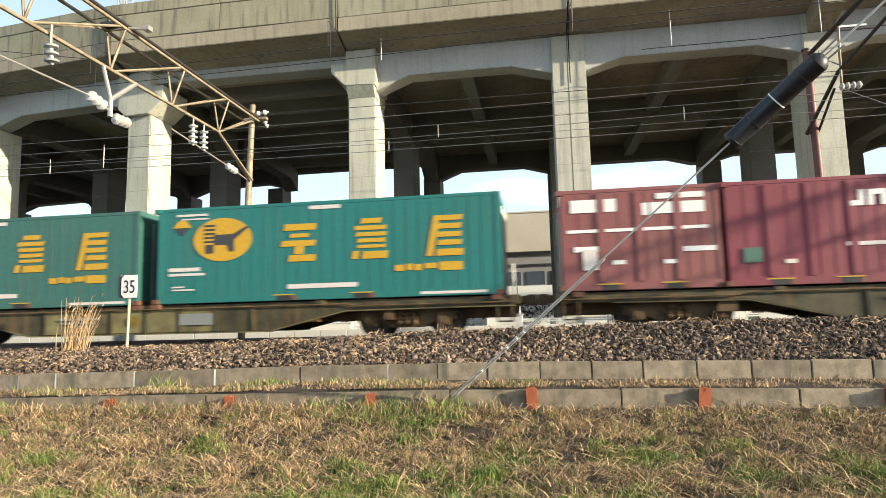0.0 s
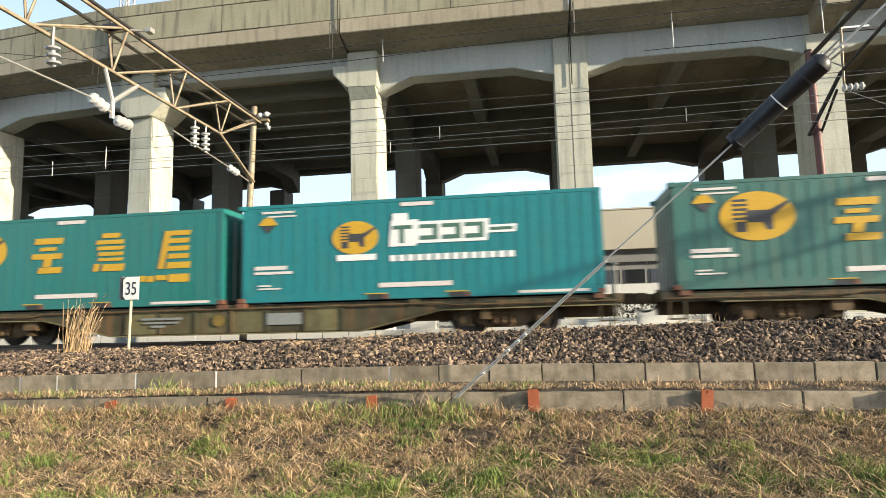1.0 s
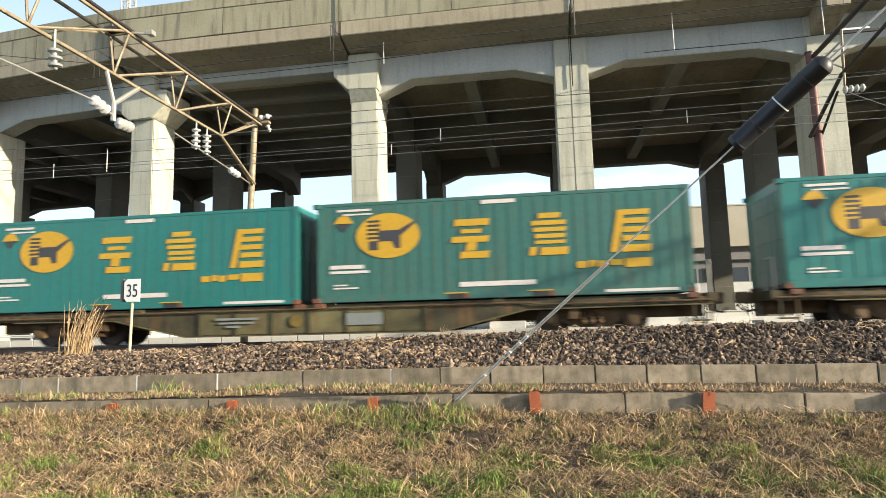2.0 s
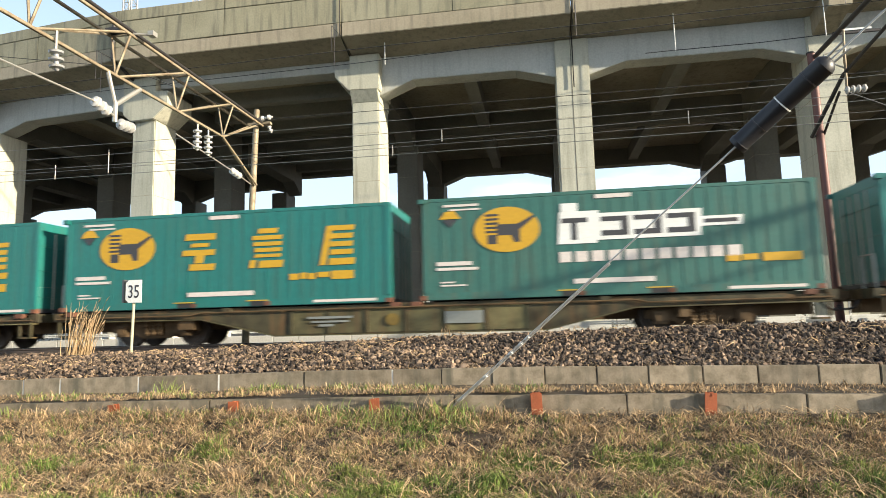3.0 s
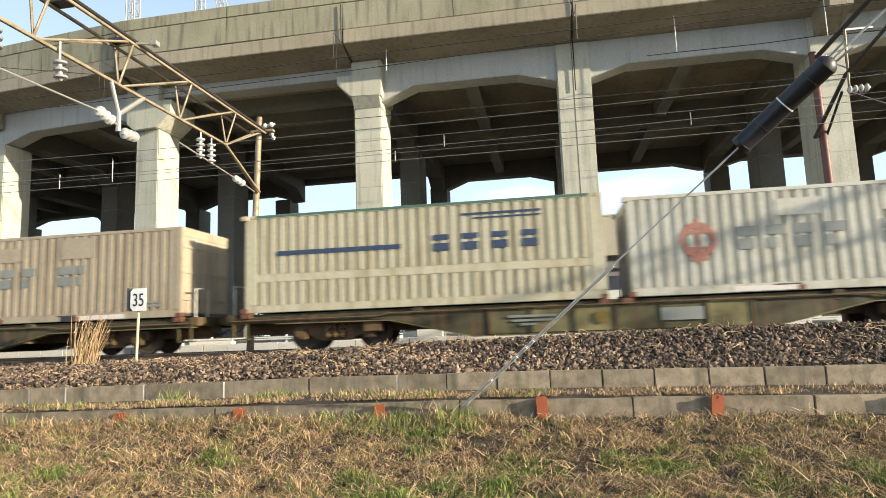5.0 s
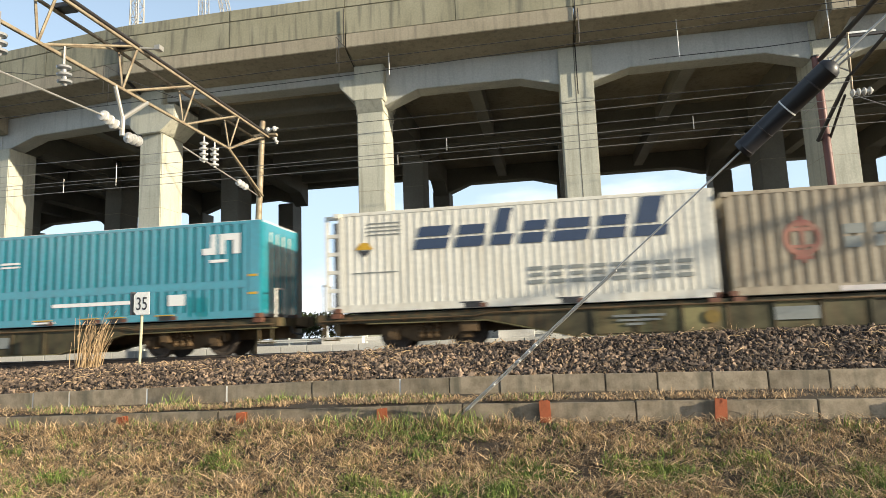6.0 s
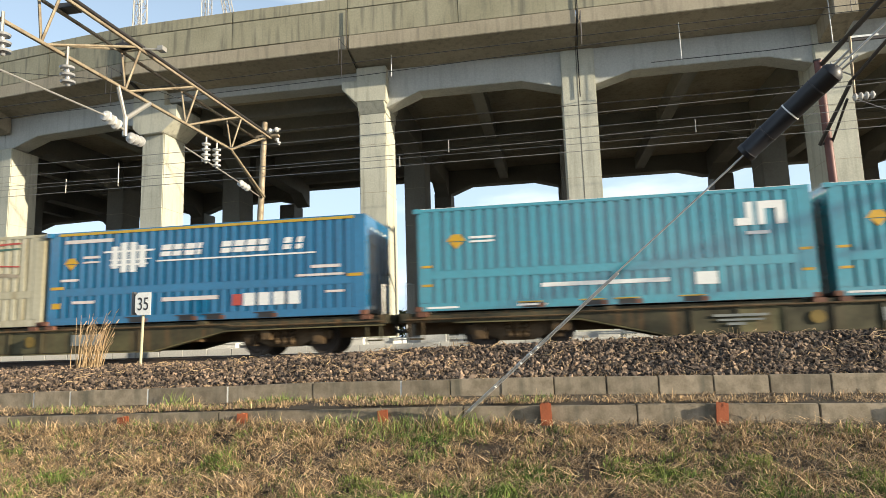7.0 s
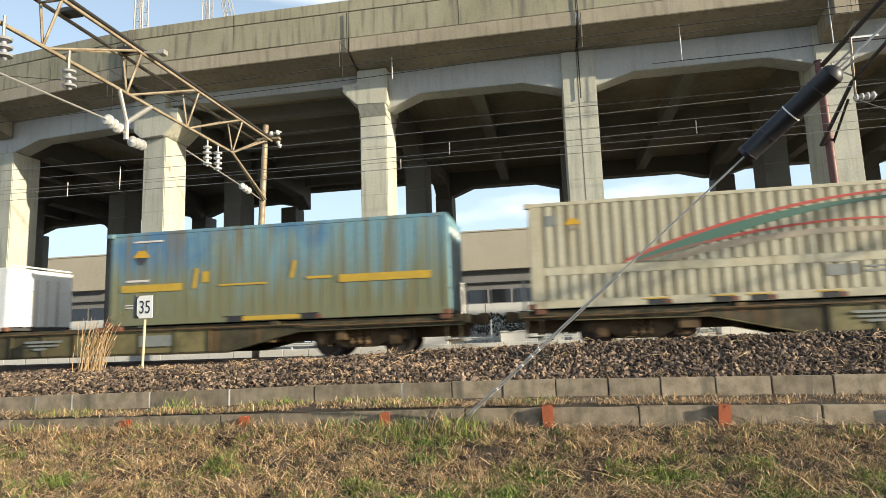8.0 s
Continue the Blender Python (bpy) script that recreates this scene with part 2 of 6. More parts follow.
def landscape_paint():
    """Sky blue at the top running down in streaks into dirty olive at the bottom, as painted and weathered."""
    m = paint("landscape_paint", (0.14, 0.285, 0.345), (0.18, 0.265, 0.25), (0.24, 0.23, 0.14), 0.7, 0.5)
    nt = m.node_tree
    b = nt.nodes["Principled BSDF"]
    old = b.inputs["Base Color"].links[0].from_socket
    tc = nt.nodes.new("ShaderNodeTexCoord")
    sep = nt.nodes.new("ShaderNodeSeparateXYZ")
    nt.links.new(tc.outputs["Object"], sep.inputs[0])
    mp = nt.nodes.new("ShaderNodeMapping")
    mp.inputs["Scale"].default_value = (1.0, 1.0, 0.12)
    nt.links.new(tc.outputs["Object"], mp.inputs["Vector"])
    ns = nt.nodes.new("ShaderNodeTexNoise")
    ns.inputs["Scale"].default_value, ns.inputs["Detail"].default_value = 2.6, 5
    nt.links.new(mp.outputs[0], ns.inputs["Vector"])
    add = nt.nodes.new("ShaderNodeMath")
    add.operation = "MULTIPLY_ADD"
    nt.links.new(ns.outputs["Fac"], add.inputs[0])
    add.inputs[1].default_value = 4.2
    nt.links.new(sep.outputs["Z"], add.inputs[2])
    rg = nt.nodes.new("ShaderNodeMapRange")
    rg.inputs["From Min"].default_value, rg.inputs["From Max"].default_value = 4.5, 2.7
    nt.links.new(add.outputs[0], rg.inputs["Value"])
    mx = nt.nodes.new("ShaderNodeMix")
    mx.data_type = "RGBA"
    nt.links.new(rg.outputs["Result"], mx.inputs["Factor"])
    nt.links.new(old, mx.inputs["A"])
    mx.inputs["B"].default_value = (0.165, 0.17, 0.09, 1)
    col = mx.outputs["Result"]
    for scale, squash, lo, hi, most, tone in ((0.55, (1.0, 1.0, 1.2), 0.50, 0.62, 0.75, (0.045, 0.15, 0.30, 1)), (2.2, (1.5, 1.5, 0.10), 0.50, 0.66, 0.75, (0.17, 0.125, 0.045, 1))):
        mp2 = nt.nodes.new("ShaderNodeMapping")
        mp2.inputs["Scale"].default_value = squash
        mp2.inputs["Location"].default_value = (0.4, 0.0, 3.1)
        nt.links.new(tc.outputs["Object"], mp2.inputs["Vector"])
        n2 = nt.nodes.new("ShaderNodeTexNoise")
        n2.inputs["Scale"].default_value, n2.inputs["Detail"].default_value = scale, 6
        nt.links.new(mp2.outputs[0], n2.inputs["Vector"])
        r2 = nt.nodes.new("ShaderNodeMapRange")
        r2.inputs["From Min"].default_value, r2.inputs["From Max"].default_value, r2.inputs["To Max"].default_value = lo, hi, most
        nt.links.new(n2.outputs["Fac"], r2.inputs["Value"])
        fac = r2.outputs["Result"]
        if scale < 1:
            high = nt.nodes.new("ShaderNodeMapRange")
            high.inputs["From Min"].default_value, high.inputs["From Max"].default_value = 1.2, 1.9
            nt.links.new(sep.outputs["Z"], high.inputs["Value"])
            both = nt.nodes.new("ShaderNodeMath")
            both.operation = "MULTIPLY"
            nt.links.new(fac, both.inputs[0])
            nt.links.new(high.outputs["Result"], both.inputs[1])
            fac = both.outputs[0]
        m2 = nt.nodes.new("ShaderNodeMix")
        m2.data_type = "RGBA"
        nt.links.new(fac, m2.inputs["Factor"])
        nt.links.new(col, m2.inputs["A"])
        m2.inputs["B"].default_value = tone
        col = m2.outputs["Result"]
    nt.links.new(col, b.inputs["Base Color"])
    return m


M_LAND = landscape_paint()
M_YELLOW = mat("yellow_paint", (0.56, 0.32, 0.015), (0.44, 0.27, 0.04), 0.5, grain=12, amount=0.4, bump=0)
M_YELLOWD = mat("faded_yellow_paint", (0.50, 0.32, 0.03), (0.36, 0.25, 0.05), 0.55, grain=12, amount=0.6, bump=0)
M_NAVY = mat("navy_marking", (0.03, 0.05, 0.10), (0.05, 0.075, 0.12), 0.55, grain=12, bump=0)
M_GREYMARK = mat("faded_grey_marking", (0.20, 0.215, 0.20), (0.30, 0.29, 0.25), 0.6, grain=12, bump=0)
M_DARKMARK = mat("dark_marking", (0.045, 0.045, 0.05), (0.06, 0.055, 0.05), 0.55, bump=0)
M_REDMARK = mat("red_marking", (0.45, 0.07, 0.05), (0.35, 0.09, 0.06), 0.55, grain=12, bump=0)
M_REDFADE = mat("faded_red_marking", (0.36, 0.13, 0.09), (0.34, 0.22, 0.15), 0.6, grain=8, stain=3, amount=0.8, bump=0)
M_TAG = mat("dull_yellow_tag", (0.20, 0.13, 0.02), (0.10, 0.07, 0.025), 0.7, grain=14, stain=5, amount=0.8, bump=0)
M_PINKMARK = mat("pale_marking", (0.66, 0.60, 0.55), (0.55, 0.47, 0.42), 0.55, grain=18, stain=6, amount=0.5, bump=0)
M_GREENMARK = mat("deep_green_marking", (0.06, 0.14, 0.10), (0.08, 0.15, 0.12), 0.55, bump=0)
M_ORANGE = mat("orange_bracket", (0.16, 0.065, 0.035), (0.07, 0.035, 0.025), 0.7, grain=30, amount=0.6)
M_WAGON = mat("wagon_frame_paint", (0.064, 0.054, 0.023), (0.014, 0.012, 0.010), 0.75, 0.0, grain=12, stain=2.2, amount=1.0,
              streak=(0.18, 0.09, 0.03), streak_amount=0.7, bump=0.15)
M_PANEL = mat("dirty_olive_panel", (0.14, 0.122, 0.05), (0.025, 0.022, 0.014), 0.75, grain=10, stain=1.6, amount=1.0,
              streak=(0.13, 0.075, 0.032), streak_amount=0.6, bump=0.12, vary=0.6)
M_BOGIE = mat("bogie_dirty_steel", (0.13, 0.078, 0.033), (0.018, 0.014, 0.011), 0.8, 0.1, grain=16, stain=2.5, amount=0.8, bump=0.3)
M_WHEEL = mat("wheel_steel", (0.085, 0.065, 0.05), (0.05, 0.04, 0.032), 0.6, 0.4, grain=16)


# ---- mesh helpers ----
class Geo:
    """Collects faces for one mesh."""

    def __init__(self):
        self.v, self.f = [], []

    def poly(self, pts, faces):
        n = len(self.v)
        self.v += [tuple(p) for p in pts]
        self.f += [tuple(n + i for i in f) for f in faces]
        return self

    def box(self, x0, x1, y0, y1, z0, z1):
        return self.poly([(x0, y0, z0), (x1, y0, z0), (x1, y1, z0), (x0, y1, z0), (x0, y0, z1), (x1, y0, z1), (x1, y1, z1), (x0, y1, z1)],
                         [(0, 3, 2, 1), (4, 5, 6, 7), (0, 1, 5, 4), (1, 2, 6, 5), (2, 3, 7, 6), (3, 0, 4, 7)])

    def prism(self, prof, a, b, axis="y"):
        """A profile pushed from a to b along an axis. Profile in (x, z) for y, (y, z) for x, (x, y) for z."""
        put = {"y": lambda p, d: (p[0], d, p[1]), "x": lambda p, d: (d, p[0], p[1]), "z": lambda p, d: (p[0], p[1], d)}[axis]
        n = len(prof)
        pts = [put(p, a) for p in prof] + [put(p, b) for p in prof]
        return self.poly(pts, [tuple(range(n)), tuple(range(2 * n - 1, n - 1, -1))] + [((i + 1) % n, i, n + i, n + (i + 1) % n) for i in range(n)])

    def rod(self, a, b, r, r2=None, seg=8, cap=True):
        a, b = Vector(a), Vector(b)
        r2 = r if r2 is None else r2
        d = (b - a).normalized()
        u = d.orthogonal().normalized()
        w = d.cross(u)
        pts = [a + (u * math.cos(t) + w * math.sin(t)) * r for t in (2 * math.pi * i / seg for i in range(seg))]
        pts += [b + (u * math.cos(t) + w * math.sin(t)) * r2 for t in (2 * math.pi * i / seg for i in range(seg))]
        faces = [(i, (i + 1) % seg, seg + (i + 1) % seg, seg + i) for i in range(seg)]
        if cap:
            faces += [tuple(range(seg - 1, -1, -1)), tuple(range(seg, 2 * seg))]
        return self.poly(pts, faces)

    def lathe(self, a, b, prof, seg=14):
        """Turns a profile of (distance along, radius) round the line from a towards b."""
        a, b = Vector(a), Vector(b)
        d = (b - a).normalized()
        u = d.orthogonal().normalized()
        w = d.cross(u)
        pts, faces = [], []
        for s, r in prof:
            pts += [a + d * s + (u * math.cos(t) + w * math.sin(t)) * r for t in (2 * math.pi * i / seg for i in range(seg))]
        for k in range(len(prof) - 1):
            faces += [(k * seg + i, k * seg + (i + 1) % seg, (k + 1) * seg + (i + 1) % seg, (k + 1) * seg + i) for i in range(seg)]
        faces += [tuple(range(seg - 1, -1, -1)), tuple(range((len(prof) - 1) * seg, len(prof) * seg))]
        return self.poly(pts, faces)

    def path(self, pts, r, seg=6):
        for a, b in zip(pts, pts[1:]):
            self.rod(a, b, r, seg=seg)
        return self

    def mesh(self, name, material, bevel=0.0, smooth=False):
        me = bpy.data.meshes.new(name)
        me.from_pydata(self.v, [], self.f)
        bm = bmesh.new()
        bm.from_mesh(me)
        bmesh.ops.recalc_face_normals(bm, faces=bm.faces)
        if bevel:
            sharp = [e for e in bm.edges if len(e.link_faces) == 2 and e.calc_face_angle(0) > 0.5]
            bmesh.ops.bevel(bm, geom=sharp, offset=bevel, segments=2, affect="EDGES", clamp_overlap=True)
        bm.to_mesh(me)
        bm.free()
        if smooth:
            me.polygons.foreach_set("use_smooth", [True] * len(me.polygons))
            me.set_sharp_from_angle(angle=radians(40))
        me.materials.append(material)
        return me


def part(name, geo, material, parent, label="", bevel=0.0, smooth=False):
    me = geo if isinstance(geo, bpy.types.Mesh) else geo.mesh(name, material, bevel, smooth)
    ob = new(name, me)
    ob.parent = parent
    return tagged(ob, label)


def thing(name, label, category, group="", kind="", m=None):
    ob = new(name)
    ob.empty_display_size = 0.2
    if m is not None:
        ob.matrix_world = m
    return tagged(ob, label, category, group, kind)


def solid(name, geo, material, label, category="", group="", kind="", bevel=0.0, smooth=False):
    return tagged(new(name, geo.mesh(name, material, bevel, smooth)), label, category, group, kind)


# ---- ground ----
def step_curve(rows, v):
    """Linear interpolation in a short table of (place, value)."""
    if v <= rows[0][0]:
        return rows[0][1]
    for (a, fa), (b, fb) in zip(rows, rows[1:]):
        if v <= b:
            return fa + (fb - fa) * (v - a) / (b - a)
    return rows[-1][1]


KERB_TOP = [(-16, -0.50), (-10.6, -0.47), (-6, -0.41), (-4.3, -0.37), (0, -0.355), (3.3, -0.385), (8, -0.43)]
CREST = [(-18, -0.22), (-14, -0.20), (-9, -0.15), (-5, 0.0), (-3, 0.08), (0, 0.13), (3, 0.19), (9, 0.20)]
SLOPE = [(-40, -1.62), (-8.6, -1.58), (-7.2, -1.36), (-5.6, -1.0)]


def ground_z(x, y):
    """The height of the bare ground, embankment included."""
    if y <= -5.53:
        z = step_curve(SLOPE, y)
        return z + 0.05 * noise.noise((x * 0.9, y * 0.9, 3)) + 0.07 * noise.noise((x * 2.6, y * 3.0, 7)) * max(0.0, min(1.0, (-5.53 - y) * 2, (y + 9.9) * 2)) if y > -14 else z
    if y < -4.60:
        return step_curve(KERB_TOP, x) - 0.37 + 0.09 * (y + 5.53) + 0.02 * noise.noise((x * 2, y * 2, 5))
    return step_curve([(-4.5, -0.55), (-2.2, -0.3), (3.6, -0.35), (6.0, -0.3)], y)


def build_ground():
    xs = [-2500, -600, -150, -60, -30] + [-18 + 0.2 * i for i in range(161)] + [20, 40, 100, 500, 2500]
    ys = [-600, -120, -40, -22] + [-15 + 0.4 * i for i in range(13)] + [-10 + 0.2 * i for i in range(22)] + [-5.7, -5.535, -5.525, -5.0, -4.605, -4.595, -4.5, -3.5, -2.2, 0, 3.6, 6, 12, 30, 80, 300, 1000, 3000]
    g = Geo()
    n = len(xs)
    pts = [(x, y, ground_z(x, y)) for y in ys for x in xs]
    g.poly(pts, [(j * n + i, j * n + i + 1, (j + 1) * n + i + 1, (j + 1) * n + i) for j in range(len(ys) - 1) for i in range(n - 1)])
    solid("ground", g, M_SOIL, "dry grassy embankment soil running to flat ground", "ground", kind="structure")


def bed_z(x, y):
    """The top of the ballast across the track."""
    k, c = step_curve(KERB_TOP, x), step_curve(CREST, x)
    return step_curve([(-4.56, k - 0.03), (-3.9, k + 0.10), (-2.0, c - 0.02), (-1.2, c), (-0.55, min(c, -0.06)), (0.2, -0.14), (2.3, -0.14), (3.2, -0.2), (4.0, -0.42)], y)


def build_ballast():
    xs = [-70, -40, -25] + [-20 + 0.5 * i for i in range(65)] + [18, 30, 60]
    ys = [-4.56, -4.3, -3.9, -3.4, -2.9, -2.4, -2.0, -1.6, -1.2, -0.9, -0.55, -0.2, 0.2, 1.2, 2.3, 3.2, 4.0]
    g, n = Geo(), len(xs)
    pts = [(x, y, bed_z(x, y) - 0.02 + 0.02 * noise.noise((x * 1.7, y * 1.7, 1))) for y in ys for x in xs]
    g.poly(pts, [(j * n + i, j * n + i + 1, (j + 1) * n + i + 1, (j + 1) * n + i) for j in range(len(ys) - 1) for i in range(n - 1)])
    solid("ballast_bed", g, M_BED, "dark gritty bed of track ballast", "ballast", kind="structure")
    # loose stones: deformed icosahedra in one mesh
    t = (1 + 5 ** 0.5) / 2
    ico = np.array([(-1, t, 0), (1, t, 0), (-1, -t, 0), (1, -t, 0), (0, -1, t), (0, 1, t), (0, -1, -t), (0, 1, -t), (t, 0, -1), (t, 0, 1), (-t, 0, -1), (-t, 0, 1)]) / 1.9
    tri = np.array([(0, 11, 5), (0, 5, 1), (0, 1, 7), (0, 7, 10), (0, 10, 11), (1, 5, 9), (5, 11, 4), (11, 10, 2), (10, 7, 6), (7, 1, 8),
                    (3, 9, 4), (3, 4, 2), (3, 2, 6), (3, 6, 8), (3, 8, 9), (4, 9, 5), (2, 4, 11), (6, 2, 10), (8, 6, 7), (9, 8, 1)])
    rng = np.random.default_rng(4)
    count = 48000
    vs, fs = np.zeros((count, 12, 3)), np.zeros((count, 20, 3), int)
    for i in range(count):
        x = rng.uniform(-15.5, 9.5)
        y = -4.5 + 4.6 * rng.random() ** 1.05
        if abs(y - 0.69) < 0.1:
            y += 0.2
        s = 0.018 + 0.042 * rng.random() ** 2.0
        q = rng.normal(size=4)
        a, b, c, d = q / np.linalg.norm(q)
        rm = np.array([[1 - 2 * (c * c + d * d), 2 * (b * c - a * d), 2 * (b * d + a * c)], [2 * (b * c + a * d), 1 - 2 * (b * b + d * d), 2 * (c * d - a * b)],
                       [2 * (b * d - a * c), 2 * (c * d + a * b), 1 - 2 * (b * b + c * c)]])
        w = ico * rng.uniform(0.42, 1.35, (12, 1)) * s * np.array([1.35, 0.95, 0.62])
        vs[i] = w @ rm.T + (x, y, bed_z(x, y) + rng.uniform(-0.035, 0.035))
        fs[i] = tri + 12 * i
    me = bpy.data.meshes.new("ballast_stones")
    me.from_pydata(vs.reshape(-1, 3).tolist(), [], fs.reshape(-1, 3).tolist())
    me.materials.append(M_STONE)
    tagged(new("ballast_stones", me), "brown and grey crushed ballast stones", "ballast", kind="stuff")


def build_track():
    rail = [(-0.0635, -0.153), (0.0635, -0.153), (0.0635, -0.14), (0.012, -0.118), (0.008, -0.05), (0.0325, -0.038), (0.0325, -0.005),
            (0.027, 0.0), (-0.027, 0.0), (-0.0325, -0.005), (-0.0325, -0.038), (-0.008, -0.05), (-0.012, -0.118), (-0.0635, -0.14)]
    track = thing("railway_track", "rusty steel rails on concrete sleepers in ballast", "railway track", kind="structure")
    for y in (0.69, 1.757):
        r = part("rail", Geo().prism([(y + a, b) for a, b in rail], -70, 60, "x"), M_RAIL, track)
        part("rail_head", Geo().box(-70, 60, y - 0.025, y + 0.025, 0.0005, 0.003), M_RAILTOP, r, "polished running surface")
    sl = Geo().prism([(-1.0, -0.30), (1.0, -0.30), (1.0, -0.17), (0.75, -0.155), (0.3, -0.155), (0, -0.18), (-0.3, -0.155), (-0.75, -0.155), (-1.0, -0.17)], -0.11, 0.11, "x").mesh("sleeper", M_LIGHTCONC, 0.01)
    for i in range(44):
        part("sleeper", sl, None, track).location = (-15.5 + 0.6 * i, 1.2235, 0)


JOINTS = (-15.0, -13.4, -11.7, -10.05, -9.25, -7.6, -5.98, -4.33, -2.70, -1.83, -0.95, -0.06, 0.80, 1.63, 2.48, 3.32, 4.22, 5.11, 6.0, 6.9, 7.8, 8.7)


def build_kerbs():
    rng = random.Random(8)
    for name, y0, top, depth, label, cut in (("upper_kerb", -4.66, 0.0, 0.42, "stained grey concrete edging blocks holding the ballast", 0.0),
                                             ("lower_kerb", -5.58, -0.355, 0.42, "low grey concrete edging blocks half hidden by dry grass", 0.35)):
        kerb = thing(name, label, "kerb", kind="structure")
        back = Geo()
        joints = JOINTS if name == "upper_kerb" else JOINTS[::3]
        for a, b in zip(joints, joints[1:]):
            a, b = a + cut, b + cut
            za, zb = (step_curve(KERB_TOP, v) + top for v in (a, b))
            j, dy = rng.uniform(-0.008, 0.008), rng.uniform(-0.008, 0.008)
            g = Geo().poly([(x, y, z) for x, z in ((a + 0.006, za + j), (b - 0.006, zb + j)) for y in (y0 + dy, y0 + 0.12 + dy) for z in (z - depth, z)],
                           [(0, 1, 3, 2), (4, 6, 7, 5), (0, 4, 5, 1), (2, 3, 7, 6), (1, 5, 7, 3), (0, 2, 6, 4)])
            part("kerb_block", g, M_KERB, kerb, bevel=0.012)
            if name == "upper_kerb" and round(a, 2) in (-10.05, -7.6, -5.98, -2.7, -9.25):
                part("mortar", Geo().box(a - 0.014, a + 0.014, y0 + 0.004, y0 + 0.06, za - depth, za - 0.01), M_LIGHTCONC, kerb, "pale mortar joint")
            back.poly([(a, y0 + 0.07, za - depth), (b, y0 + 0.07, zb - depth), (b, y0 + 0.07, zb - 0.03), (a, y0 + 0.07, za - 0.03)], [(0, 1, 2, 3)])
        part("joint_filler", back, M_JOINT, kerb)
    # short steel stakes that hold the lower kerb
    st = Geo().prism([(-0.085, 0), (0.085, 0), (0.085, 0.02), (0.012, 0.02), (0.012, 0.10), (0.06, 0.10), (0.06, 0.115), (-0.06, 0.115), (-0.06, 0.10), (-0.012, 0.10), (-0.012, 0.02), (-0.085, 0.02)], -0.5, 0.03, "z").mesh("stake", M_POST, 0.004)
    for i, (x, lean) in enumerate(((-10.2, 2), (-7.35, -4), (-5.15, 3), (-2.75, 0), (-0.2, -2), (2.33, 3), (4.85, 1), (7.3, 0))):
        ob = new("kerb_stake", st)
        ob.matrix_world = pose(x, -5.70, step_curve(KERB_TOP, x) - (0.35 if x > -1 else 0.42), 2, lean, 0)
        tagged(ob, "rusty orange-red steel stake bracing the kerb", "stake", "kerb stakes")


# ---- viaduct ----
def bent(x, y):
    """West of the second pier the viaduct turns slightly away."""
    return y + 0.12 * (-16.5 - x) if x < -16.5 else y


def bend(geo):
    geo.v = [(x, bent(x, y), z) for x, y, z in geo.v]
    return geo


PIERS = [(-42.0, 0.6), (-33.4, 0.6), (-25.6, 0.6), (-16.87, 0.57), (-6.89, 0.56), (1.47, 0.65), (10.56, 0.58), (19.2, 0.6), (28.0, 0.6)]
ROWS_Y = (8.3, 16.2, 25.0)
SPLITS = (-60.0, -42.0, -25.6, -17.3, -7.4, 1.45, 10.5, 19.2, 45.0)


